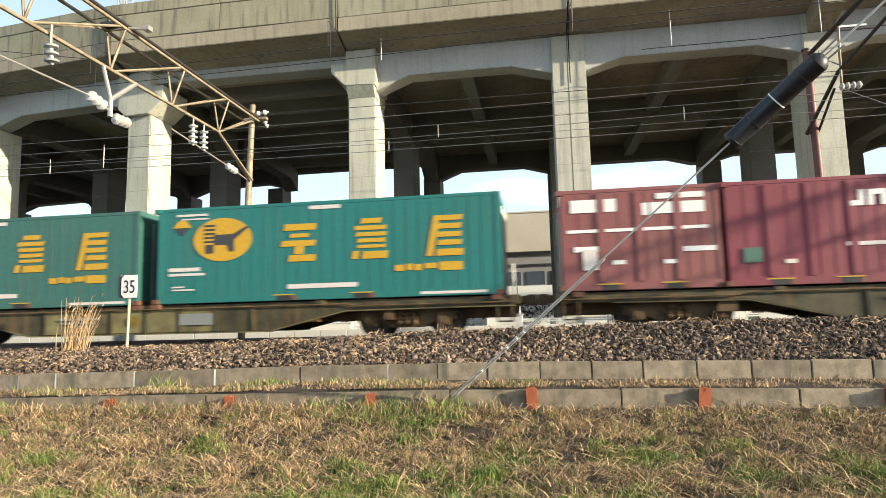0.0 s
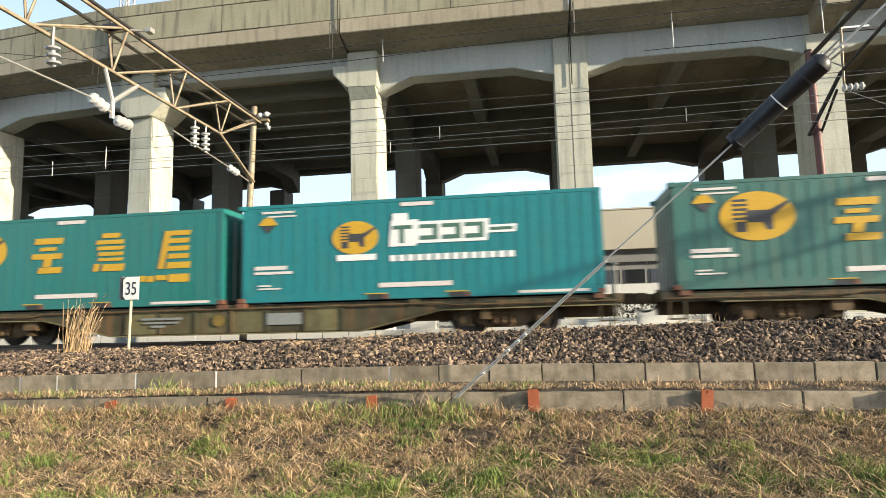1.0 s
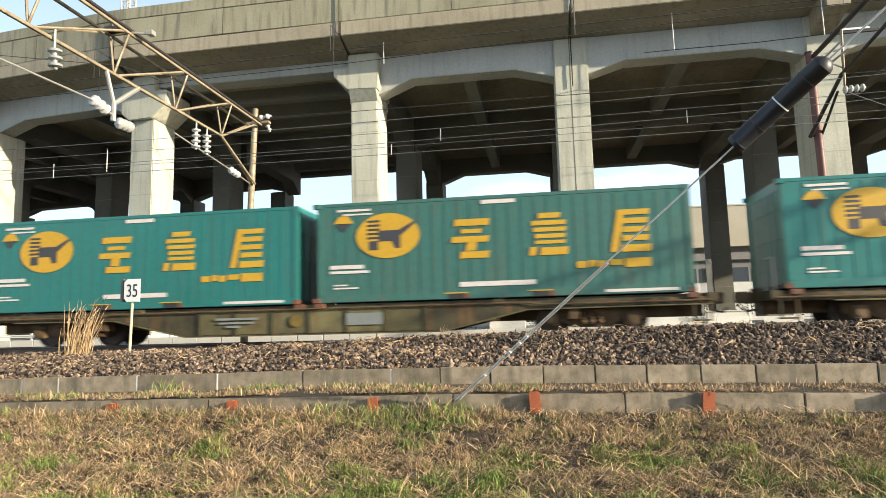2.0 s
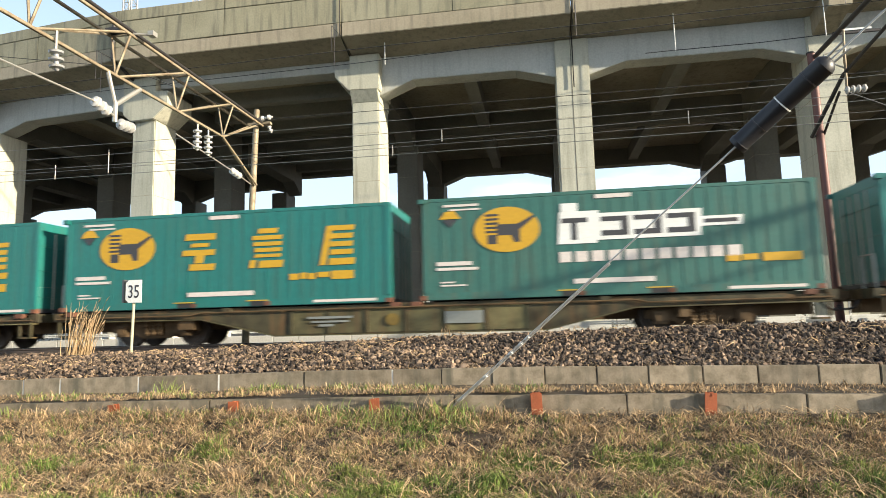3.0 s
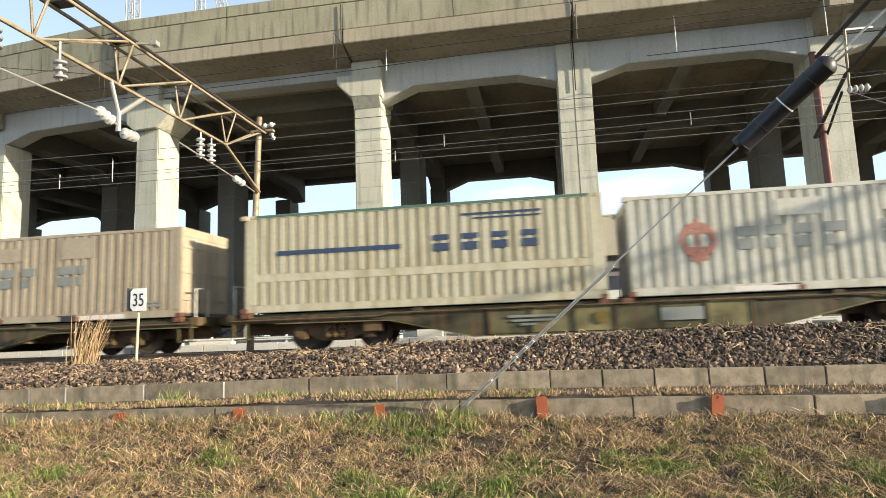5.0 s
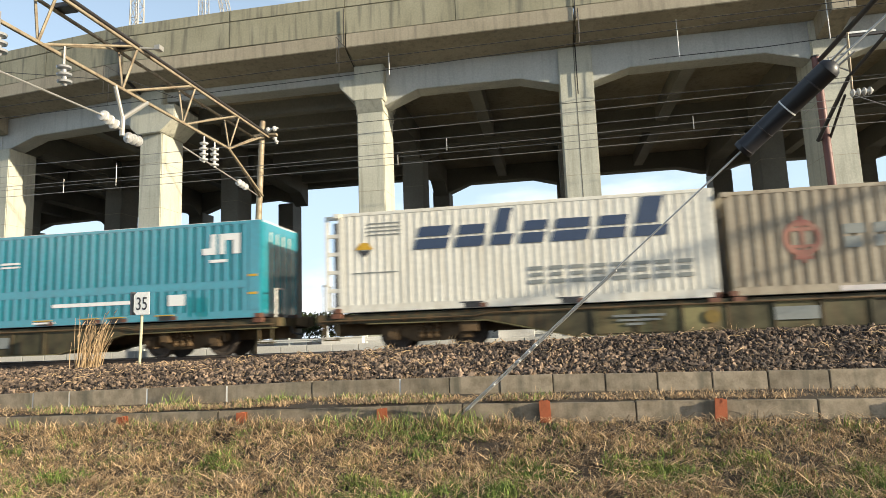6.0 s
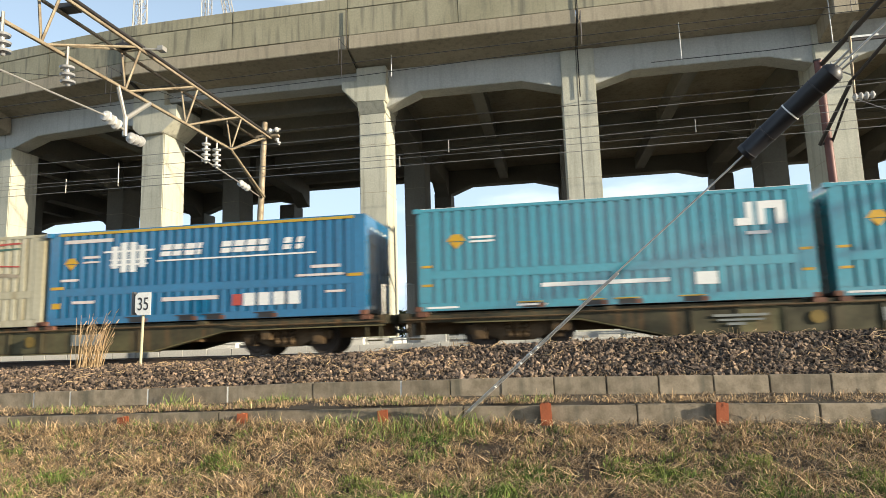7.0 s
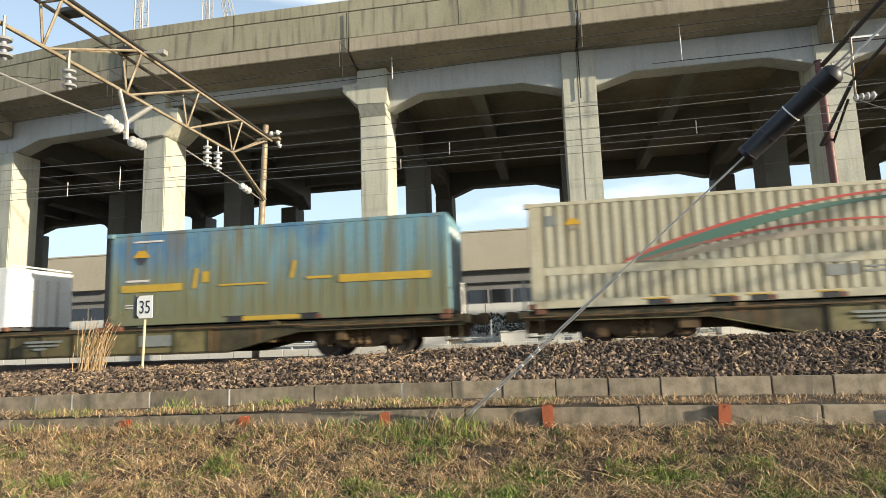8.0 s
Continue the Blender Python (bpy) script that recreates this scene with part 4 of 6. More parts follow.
def green_container(label, m, style):
    """Smooth-sided parcel container; the style sets what is painted on its side."""
    c = container_shell("freight_container", label, LEN, 2.6, m, m)
    fork_pockets(c, (-1.05, 1.05), M_YELLOWD)
    x0 = -LEN / 2
    small_print(c, [(x0 + 0.55, x0 + 1.45, 2.36, 2.42), (x0 + 0.7, x0 + 1.5, 2.26, 2.30), (x0 + 0.35, x0 + 1.25, 0.86, 0.96), (x0 + 0.35, x0 + 1.4, 0.74, 0.81), (x0 + 0.45, x0 + 0.8, 0.42, 0.46),
                    (x0 + 0.45, x0 + 1.1, 0.34, 0.38), (-0.95, 0.95, 0.30, 0.42), (-0.35, 0.5, 2.38, 2.48), (2.6, 4.3, 0.05, 0.12)])
    hazard(c, x0 + 0.72, 2.05)
    if style == "three":
        mark_badge(c, x0 + 1.9, 1.69, 0.84)
        for i, x in enumerate((-0.72, 1.22, 3.15)):
            stroke_block(c, x + 0.08, 1.55, 0.96, i, M_YELLOW)
        small_print(c, [(1.95, 2.2, 0.66, 0.82), (2.25, 2.42, 0.68, 0.84), (2.46, 2.66, 0.66, 0.82), (2.72, 3.05, 0.70, 0.84), (3.1, 3.7, 0.64, 0.86)], M_YELLOW, "yellow_caption")
    else:
        big = style == "logo_wide"
        s = 1.18 if big else 1.0
        x1 = x0 + (2.15 if big else 3.12)
        mark_badge(c, x1, 1.72 if big else 1.62, 0.82 if big else 0.62)
        left = x1 + (1.25 if big else 0.9)
        w = 4.3 if big else 3.25
        zz = 1.68
        plate = [(left, left + w * 0.22, zz - 0.34 * s, zz + 0.34 * s, 0.06), (left + 0.1, left + 0.5, zz + 0.3 * s, zz + 0.52 * s), (left + w * 0.2, left + w * 0.78, zz - 0.28 * s, zz + 0.28 * s, 0.06),
                 (left + w * 0.76, left + w, zz - 0.09 * s, zz + 0.11 * s, 0.03)]
        markings(plate, c, M_WHITE, "white_outline", "white outlined sign of plain shapes", y=-HW - 0.009)
        ink = [(left + 0.1, left + 0.62 * s, zz + 0.1 * s, zz + 0.2 * s), (left + 0.28 * s, left + 0.4 * s, zz - 0.26 * s, zz + 0.1 * s)]
        for k in range(3):
            a = left + w * (0.245 + 0.18 * k)
            ink += [(a, a + 0.15 * w, zz - 0.2 * s, zz - 0.09 * s), (a, a + 0.15 * w, zz + 0.1 * s, zz + 0.2 * s), (a + 0.11 * w, a + 0.15 * w, zz - 0.2 * s, zz + 0.2 * s)]
        ink += [(left + w * 0.8, left + w * 0.98, zz - 0.03 * s, zz + 0.05 * s)]
        markings(ink, c, M_DARKMARK if big else M_GREENMARK, "outline_fill", y=-HW - 0.013)
        n = 11 if big else 14
        small_print(c, [(left + w * i / n + 0.02, left + w * (i + 0.8) / n, zz - 0.72 * s, zz - (0.5 if big else 0.56) * s) for i in range(n)], M_PINKMARK if big else M_WHITE, "white_caption")
        if big:
            small_print(c, [(2.6, 2.9, 0.7, 0.86), (2.95, 3.3, 0.72, 0.86), (3.4, 4.25, 0.68, 0.88)], M_YELLOW, "yellow_caption")
        else:
            small_print(c, [(x1 - 0.5, x1 + 0.55, 1.02, 1.18)], M_WHITE, "white_caption")
    return c


def ribbed_container(label, m, roof_m, style, rib=0.272, depth=0.06, height=2.62):
    banded = style in ("marine", "blue", "arc", "signs")
    depth = 0.09 if banded else depth
    c = container_shell("ribbed_container", label, 9.64 if style == "arc" else LEN, height, m, roof_m, rib=rib, rib_depth=depth, band=(0.80, 1.02) if banded else None, sill=0.2, post=0.34 if banded else 0.2, duty=0.70 if banded else 0.66)
    x0 = -LEN / 2
    if style == "marine":
        fork_pockets(c, (-1.9, -0.4, 0.4, 1.9), M_YELLOWD)
        a = 3.0
        markings([(a, a + 0.40, 1.74, 1.92), (a + 0.24, a + 0.40, 1.92, 2.30), (a + 0.50, a + 0.66, 1.74, 2.30), (a + 0.66, a + 1.1, 2.12, 2.30), (a + 0.90, a + 1.1, 1.74, 2.12), (a + 0.22, a + 0.72, 1.52, 1.6)],
                 c, M_WHITE, "white_mark", "white emblem of plain bars", y=-HW - 0.012)
        hazard(c, x0 + 1.0, 1.75, 0.2, M_YELLOW)
        small_print(c, [(x0 + 1.35, x0 + 1.95, 1.80, 1.86), (x0 + 1.35, x0 + 1.95, 1.70, 1.75), (-1.6, 1.4, 0.50, 0.60), (2.0, 2.5, 0.40, 0.70), (x0 + 0.2, x0 + 1.0, 0.06, 0.11), (-2.2, -1.5, 0.06, 0.11)], M_WHITE)
        for x in (l for e in (-1, 1) for l in (e * (LEN / 2 - 0.22),)):
            for z in (0.62, 1.1):
                part("yellow_latch", Geo().box(x - 0.13, x + 0.13, -HW - 0.012, -HW, z, z + 0.06), M_YELLOW, c)
    elif style == "blue":
        fork_pockets(c, (-1.9, -0.4, 0.4, 1.9), M_DARKSTEEL)
        part("roof_edge_stripe", Geo().box(-LEN / 2 + 0.3, LEN / 2 - 0.3, -HW - 0.008, -HW, 2.53, 2.6), M_YELLOWD, c)
        e = [(x0 + 2.0 + 0.28 * i, x0 + 2.2 + 0.28 * i, 1.35 + 0.12 * abs(1.5 - i), 2.3 - 0.1 * abs(1.5 - i)) for i in range(4)] + [(x0 + 1.75, x0 + 3.3, 1.98, 2.03), (x0 + 1.95, x0 + 3.1, 1.6, 1.65), (x0 + 1.95, x0 + 3.2, 1.75, 1.78)]
        for i, w in enumerate((0.30, 0.26, 0.30, 0.12, 0, 0.28, 0.30, 0.28, 0.26, 0, 0.2, 0.16)):
            if w:
                x = x0 + 3.5 + 0.36 * i
                e += [(x, x + w, 1.80, 1.93, 0.025), (x + 0.03, x + w + 0.03, 1.97, 2.12, 0.03)]
        e += [(x0 + 3.4, x0 + 8.0, 1.66, 1.70)]
        markings(e, c, M_WHITE, "white_mark", "white emblem and line of plain bars", y=-HW - 0.012)
        small_print(c, [(x0 + 0.5, x0 + 2.0, 2.30, 2.40), (x0 + 0.4, x0 + 0.95, 1.22, 1.29), (x0 + 1.1, x0 + 1.6, 1.85, 1.92), (x0 + 1.1, x0 + 1.6, 1.72, 1.77), (x0 + 0.8, x0 + 1.5, 0.58, 0.66), (-1.1, 0.55, 0.55, 0.66), (3.2, 4.0, 1.26, 1.34), (2.8, 4.1, 1.05, 1.11), (3.6, 4.1, 0.6, 0.66)])
        markings([(1.3 + 0.42 * i, 1.62 + 0.42 * i, 0.34, 0.68) for i in range(4)], c, M_WHITE, "white_block", y=-HW - 0.012)
        markings([(0.98, 1.24, 0.36, 0.66)], c, M_REDMARK, "red_block", y=-HW - 0.012)
        hazard(c, x0 + 0.72, 1.72, 0.18, M_YELLOW)
        markings([(x0 + 0.15, x0 + 0.42, 0.46, 0.62)], c, M_YELLOW, "yellow_block", y=-HW - 0.012)
        for e2 in (-1, 1):
            part("yellow_latch", Geo().box(e2 * 4.4 - 0.2, e2 * 4.4 + 0.2, -HW - 0.012, -HW, 1.0, 1.08), M_YELLOW, c)
    elif style == "arc":
        fork_pockets(c, (-1.9, -0.4, 0.4, 1.9), M_YELLOWD)
        for mm, off, w in ((M_REDMARK, 0.0, 0.10), (M_GREENMARK, -0.13, 0.38), (M_REDMARK, -0.55, 0.08), (M_TAN, -0.75, 0.2)):
            g, n = Geo(), 22
            for i in range(n):
                u, w2 = i / n, (i + 1) / n
                p, q = x0 + 2.1 + 6.6 * u, x0 + 2.1 + 6.6 * w2
                za, zb = (1.08 + 1.36 * math.sin(v * math.pi * 0.5) ** 0.85 + off * (0.25 + v) for v in (u, w2))
                if za < 1.06:
                    continue
                thin = (0.5 + 0.5 * (1 - u)) if mm is not M_GREENMARK else (1 - u) ** 1.2 + 0.08
                g.prism([(p, max(1.04, za - w * thin)), (q, max(1.04, zb - w * thin)), (q, max(1.05, zb)), (p, max(1.05, za))], -HW - 0.006, -HW - 0.002, "y")
            tagged(part("painted_arc", g, mm, c, "sweeping painted arc"), kind="stuff")
        hazard(c, x0 + 0.95, 2.05, 0.17, M_TAN)
        small_print(c, [(x0 + 0.3, x0 + 0.55, 2.05, 2.3), (1.9, 2.3, 0.5, 0.75), (2.4, 2.55, 0.5, 0.75), (2.7, 3.2, 0.55, 0.6), (2.7, 3.2, 0.66, 0.7)], M_GREYMARK)
    elif style == "signs":
        part("roof_edge_stripe", Geo().box(-LEN / 2 + 0.3, LEN / 2 - 0.3, -HW - 0.008, -HW, 2.55, 2.61), M_GREENMARK, c)
        for i in range(4):
            x = 0.45 + 0.75 * i
            markings([(x, x + 0.4, 1.66, 1.8), (x, x + 0.4, 1.38, 1.58)], c, M_NAVY, "navy_sign", y=-HW - 0.012)
        small_print(c, [(1.2, 3.2, 2.25, 2.31), (1.5, 3.2, 2.15, 2.19), (-3.8, -0.4, 1.5, 1.62)], M_NAVY)
    else:
        fork_pockets(c, (-1.2, 1.2), M_DARKMARK)
        ring = Geo()
        for i in range(16):
            a, b = 2 * math.pi * i / 16, 2 * math.pi * (i + 1) / 16
            ring.prism([(x0 + 1.6 + 0.42 * math.cos(a), 1.28 + 0.44 * math.sin(a)), (x0 + 1.6 + 0.42 * math.cos(b), 1.28 + 0.44 * math.sin(b)), (x0 + 1.6 + 0.3 * math.cos(b), 1.28 + 0.3 * math.sin(b)), (x0 + 1.6 + 0.3 * math.cos(a), 1.28 + 0.3 * math.sin(a))], -HW - 0.012, -HW - 0.008, "y")
        for q in ((x0 + 1.3, x0 + 1.9, 1.44, 1.52), (x0 + 1.3, x0 + 1.9, 1.05, 1.12), (x0 + 1.56, x0 + 1.64, 0.7, 1.8), (x0 + 1.4, x0 + 1.8, 0.78, 0.86)):
            ring.box(q[0], q[1], -HW - 0.012, -HW - 0.008, q[2], q[3])
        part("red_emblem", ring, M_REDFADE, c, "faded red ring emblem")
        e = []
        for i, (x, w) in enumerate(((-2.2, 0.45), (-1.55, 0.4), (-0.95, 0.4), (-0.3, 0.45), (0.9, 0.5), (1.5, 0.22))):
            e += [(x, x + w, 1.32, 1.55), (x, x + w * (0.5 if i % 2 else 0.8), 1.0, 1.26)]
        markings(e, c, M_GREYMARK, "grey_sign", "faded grey sign of plain bars", y=-HW - 0.012)
        for x, w in ((-1.3, 0.95), (0.95, 1.1)):
            part("cover_plate", Geo().box(x, x + w, -HW - 0.008, -HW, 1.75, 2.15 if x < 0 else 2.32), roof_m, c)
        small_print(c, [(2.9, 4.1, 0.40, 0.45), (3.5, 4.1, 0.3, 0.36)], M_GREYMARK)
        small_print(c, [(-2.4, -1.0, 0.02, 0.14), (1.6, 3.0, 0.02, 0.14)], M_PINKMARK)
    return c


def landscape_container():
    """Sky blue above, olive below, with a yellow stripe: a dirty painted side."""
    c = container_shell("freight_container", "dirty sky-blue and olive freight container with a yellow stripe", 9.6, 2.6, M_LAND, M_SKYBLUE, end_m=M_SKYBLUE, frame_m=M_LAND)
    x0 = -4.8
    z = 0.92
    small_print(c, [(x0 + 0.35, x0 + 2.2, z, z + 0.2), (1.9, 4.35, z, z + 0.2)], M_YELLOWD, "yellow_stripe")
    markings([(-2.3, -2.18, 0.95, 1.5, 0.08), (-2.0, -1.8, 1.1, 1.4), (-1.5, -0.1, 0.98, 1.03), (0.52, 0.64, 1.1, 1.56, 0.1), (1.0, 1.7, 1.05, 1.12)], c, M_YELLOWD, "faded_sign", y=-HW - 0.008)
    small_print(c, [(x0 + 0.5, x0 + 1.3, 0.55, 0.58), (x0 + 0.5, x0 + 1.2, 0.48, 0.51), (x0 + 0.5, x0 + 1.2, 1.2, 1.26), (x0 + 0.7, x0 + 1.6, 2.3, 2.35)], M_PINKMARK)
    hazard(c, x0 + 0.95, 1.88)
    fork_pockets(c, (-1.05, 1.05), M_DARKSTEEL)
    part("fork_plate", Geo().box(-0.8, 0.8, -HW - 0.02, -HW, 0.02, 0.14), M_YELLOWD, c, bevel=0.005)
    return c


def slatted_container():
    """Ivory container with an open-framed end and a large slanted dark sign."""
    c = container_shell("ribbed_container", "ivory freight container with a large slanted navy sign", LEN, 2.62, M_CREAM, M_CREAM, rib=0.2, rib_depth=0.014, sill=0.2, post=0.16)
    x0 = -LEN / 2
    fork_pockets(c, (-1.2, 1.2), M_DARKMARK)
    e, x, z = [], x0 + 2.05, 1.55
    for w, h in ((0.86, 0.58), (0.70, 0.56), (0.52, 0.92), (0.60, 0.56), (0.86, 0.56), (0.68, 0.56), (0.78, 0.96)):
        # plain slanted blocks, each cut once across
        e += [(x, x + w, z, z + 0.26, 0.08), (x + 0.10, x + 0.10 + w * (0.62 if h > 0.7 else 0.95), z + 0.32, z + h, (h - 0.32) * 0.3)]
        x += w + 0.2
    markings(e, c, M_NAVY, "navy_sign", "large slanted navy sign of plain bars", y=-HW - 0.013)
    bars = []
    for i in range(8):
        a = 0.25 + 0.5 * i
        bars += [(a, a + 0.36, 0.86, 0.95), (a + 0.04, a + 0.32, 0.70, 0.79), (a, a + 0.36, 0.52, 0.62)]
    markings(bars, c, M_GREYMARK, "grey_sign", y=-HW - 0.013)
    hazard(c, x0 + 0.72, 1.62, 0.2)
    small_print(c, [(x0 + 0.8, x0 + 1.7, 2.28 - 0.1 * i, 2.31 - 0.1 * i) for i in range(4)] + [(x0 + 0.4, x0 + 1.6, 1.0, 1.03)], M_GREYMARK)
    # ladder-like frame on the trailing end
    fr = part("end_frame", Geo().box(x0 - 0.34, x0 - 0.26, -HW, -HW + 0.1, 0.05, 2.55), M_CREAM, c)
    for k in range(6):
        part("frame_rung", Geo().box(x0 - 0.34, x0 + 0.02, -HW + 0.01, -HW + 0.08, 0.06 + 0.48 * k, 0.16 + 0.48 * k), M_CREAM, fr)
    part("end_panel", Geo().box(x0 - 0.16, x0 + 0.01, -HW + 0.16, HW - 0.16, 0.1, 2.4), M_DARKMARK, c, "dark recessed end panel")
    part("end_frame", Geo().box(x0 - 0.34, x0 - 0.26, HW - 0.1, HW, 0.05, 2.55), M_CREAM, c)
    return c


def maroon_container(label, m, pale):
    l = 3.74
    c = container_shell("short_container", label, l, 2.5, m, m, group="short containers", post=0.12, sill=0.2)
    x0 = -l / 2
    for x in (-0.9, 0.0, 0.9):
        part("side_rib", Geo().box(x - 0.09, x + 0.09, -HW - 0.02, -HW, 0.2, 2.4), m, c, bevel=0.012)
    fork_pockets(c, (-0.75, 0.75), M_YELLOWD)
    if pale:
        small_print(c, [(x0 + 0.25, x0 + 1.35, 1.92, 2.24), (x0 + 0.15, x0 + 3.45, 1.42, 1.50), (x0 + 1.85, x0 + 2.1, 1.8, 2.1), (x0 + 2.15, x0 + 3.4, 1.82, 2.1), (x0 + 2.3, x0 + 3.4, 2.18, 2.32), (x0 + 0.3, x0 + 0.9, 0.95, 1.08), (x0 + 1.2, x0 + 1.5, 0.62, 0.72), (x0 + 2.4, x0 + 2.7, 0.6, 0.7), (x0 + 2.7, x0 + 3.6, 0.88, 1.0)], M_WHITE)
        markings([(x0 + 0.5, x0 + 0.85, 0.5, 1.0)], c, M_PINKMARK, "notice_plate", y=-HW - 0.024)
    else:
        a = x0 + 2.75
        markings([(a, a + 0.3, 1.78, 1.9), (a + 0.18, a + 0.3, 1.9, 2.15), (a + 0.38, a + 0.5, 1.78, 2.15), (a + 0.5, a + 0.78, 2.03, 2.15), (a + 0.66, a + 0.78, 1.78, 2.03)], c, M_WHITE, "white_mark", y=-HW - 0.024)
        markings([(x0 + 0.35, x0 + 0.75, 0.55, 0.9)], c, M_GREENMARK, "notice_plate", y=-HW - 0.024)
        small_print(c, [(x0 + 1.25, x0 + 1.5, 0.5, 0.6), (x0 + 2.6, x0 + 3.5, 0.86, 0.95)], M_PINKMARK)
    return c


def white_box_container():
    c = container_shell("freight_container", "plain white smooth-sided container", 6.1, 1.85, M_WHITE, M_WHITE)
    fork_pockets(c, (-1.0, 1.0), M_DARKMARK)
    return c


def bogie(parent, x):
    """Two axles, side frames with springs, and a bolster."""
    b = part("bogie", Geo().box(x - 0.35, x + 0.35, -0.85, 0.85, 0.45, 0.68).box(x - 0.2, x + 0.2, -0.3, 0.3, 0.66, 0.8), M_BOGIE, parent, "dirty brown cast steel bogie", bevel=0.02)
    for s in (-1, 1):
        y0, y1 = sorted((s * 0.78, s * 0.92))
        prof = [(x - 1.28, 0.40), (x - 1.28, 0.62), (x - 0.75, 0.72), (x - 0.4, 0.86), (x + 0.4, 0.86), (x + 0.75, 0.72), (x + 1.28, 0.62), (x + 1.28, 0.40), (x + 0.72, 0.36), (x + 0.42, 0.22), (x - 0.42, 0.22), (x - 0.72, 0.36)]
        part("side_frame", Geo().prism(prof, y0, y1, "y"), M_BOGIE, b, bevel=0.02)
        sp = Geo()
        for k in (-0.2, 0.0, 0.2):
            sp.lathe((x + k, s * 0.97, 0.30), (x + k, s * 0.97, 1), [(0.05 * j, 0.085 if j % 2 else 0.065) for j in range(9)], 10)
        part("coil_spring", sp, M_BOGIE, b, smooth=True)
        for e in (-0.95, 0.95):
            part("axle_box", Geo().box(x + e - 0.17, x + e + 0.17, *sorted((s * 0.90, s * 1.04)), 0.27, 0.58).rod((x + e, s * 1.03, 0.43), (x + e, s * 1.08, 0.43), 0.12, seg=14), M_BOGIE, b, bevel=0.015)
            part("wheel", Geo().lathe((x + e, s * 0.46, 0.43), (x + e, s * 2, 0.43), [(0, 0.1), (0.0, 0.455), (0.03, 0.455), (0.035, 0.43), (0.13, 0.425), (0.13, 0.36), (0.09, 0.34), (0.09, 0.16), (0.15, 0.13)], 28), M_WHEEL, b, smooth=True)
    for e in (-0.95, 0.95):
        part("axle", Geo().rod((x + e, -0.95, 0.43), (x + e, 0.95, 0.43), 0.075, seg=12), M_WHEEL, b)
    part("brake_gear", Geo().box(x - 0.5, x - 0.44, -0.6, 0.6, 0.3, 0.5).box(x + 0.44, x + 0.5, -0.6, 0.6, 0.3, 0.5).rod((x - 0.5, -0.7, 0.3), (x + 0.5, -0.7, 0.3), 0.03), M_BOGIE, b)


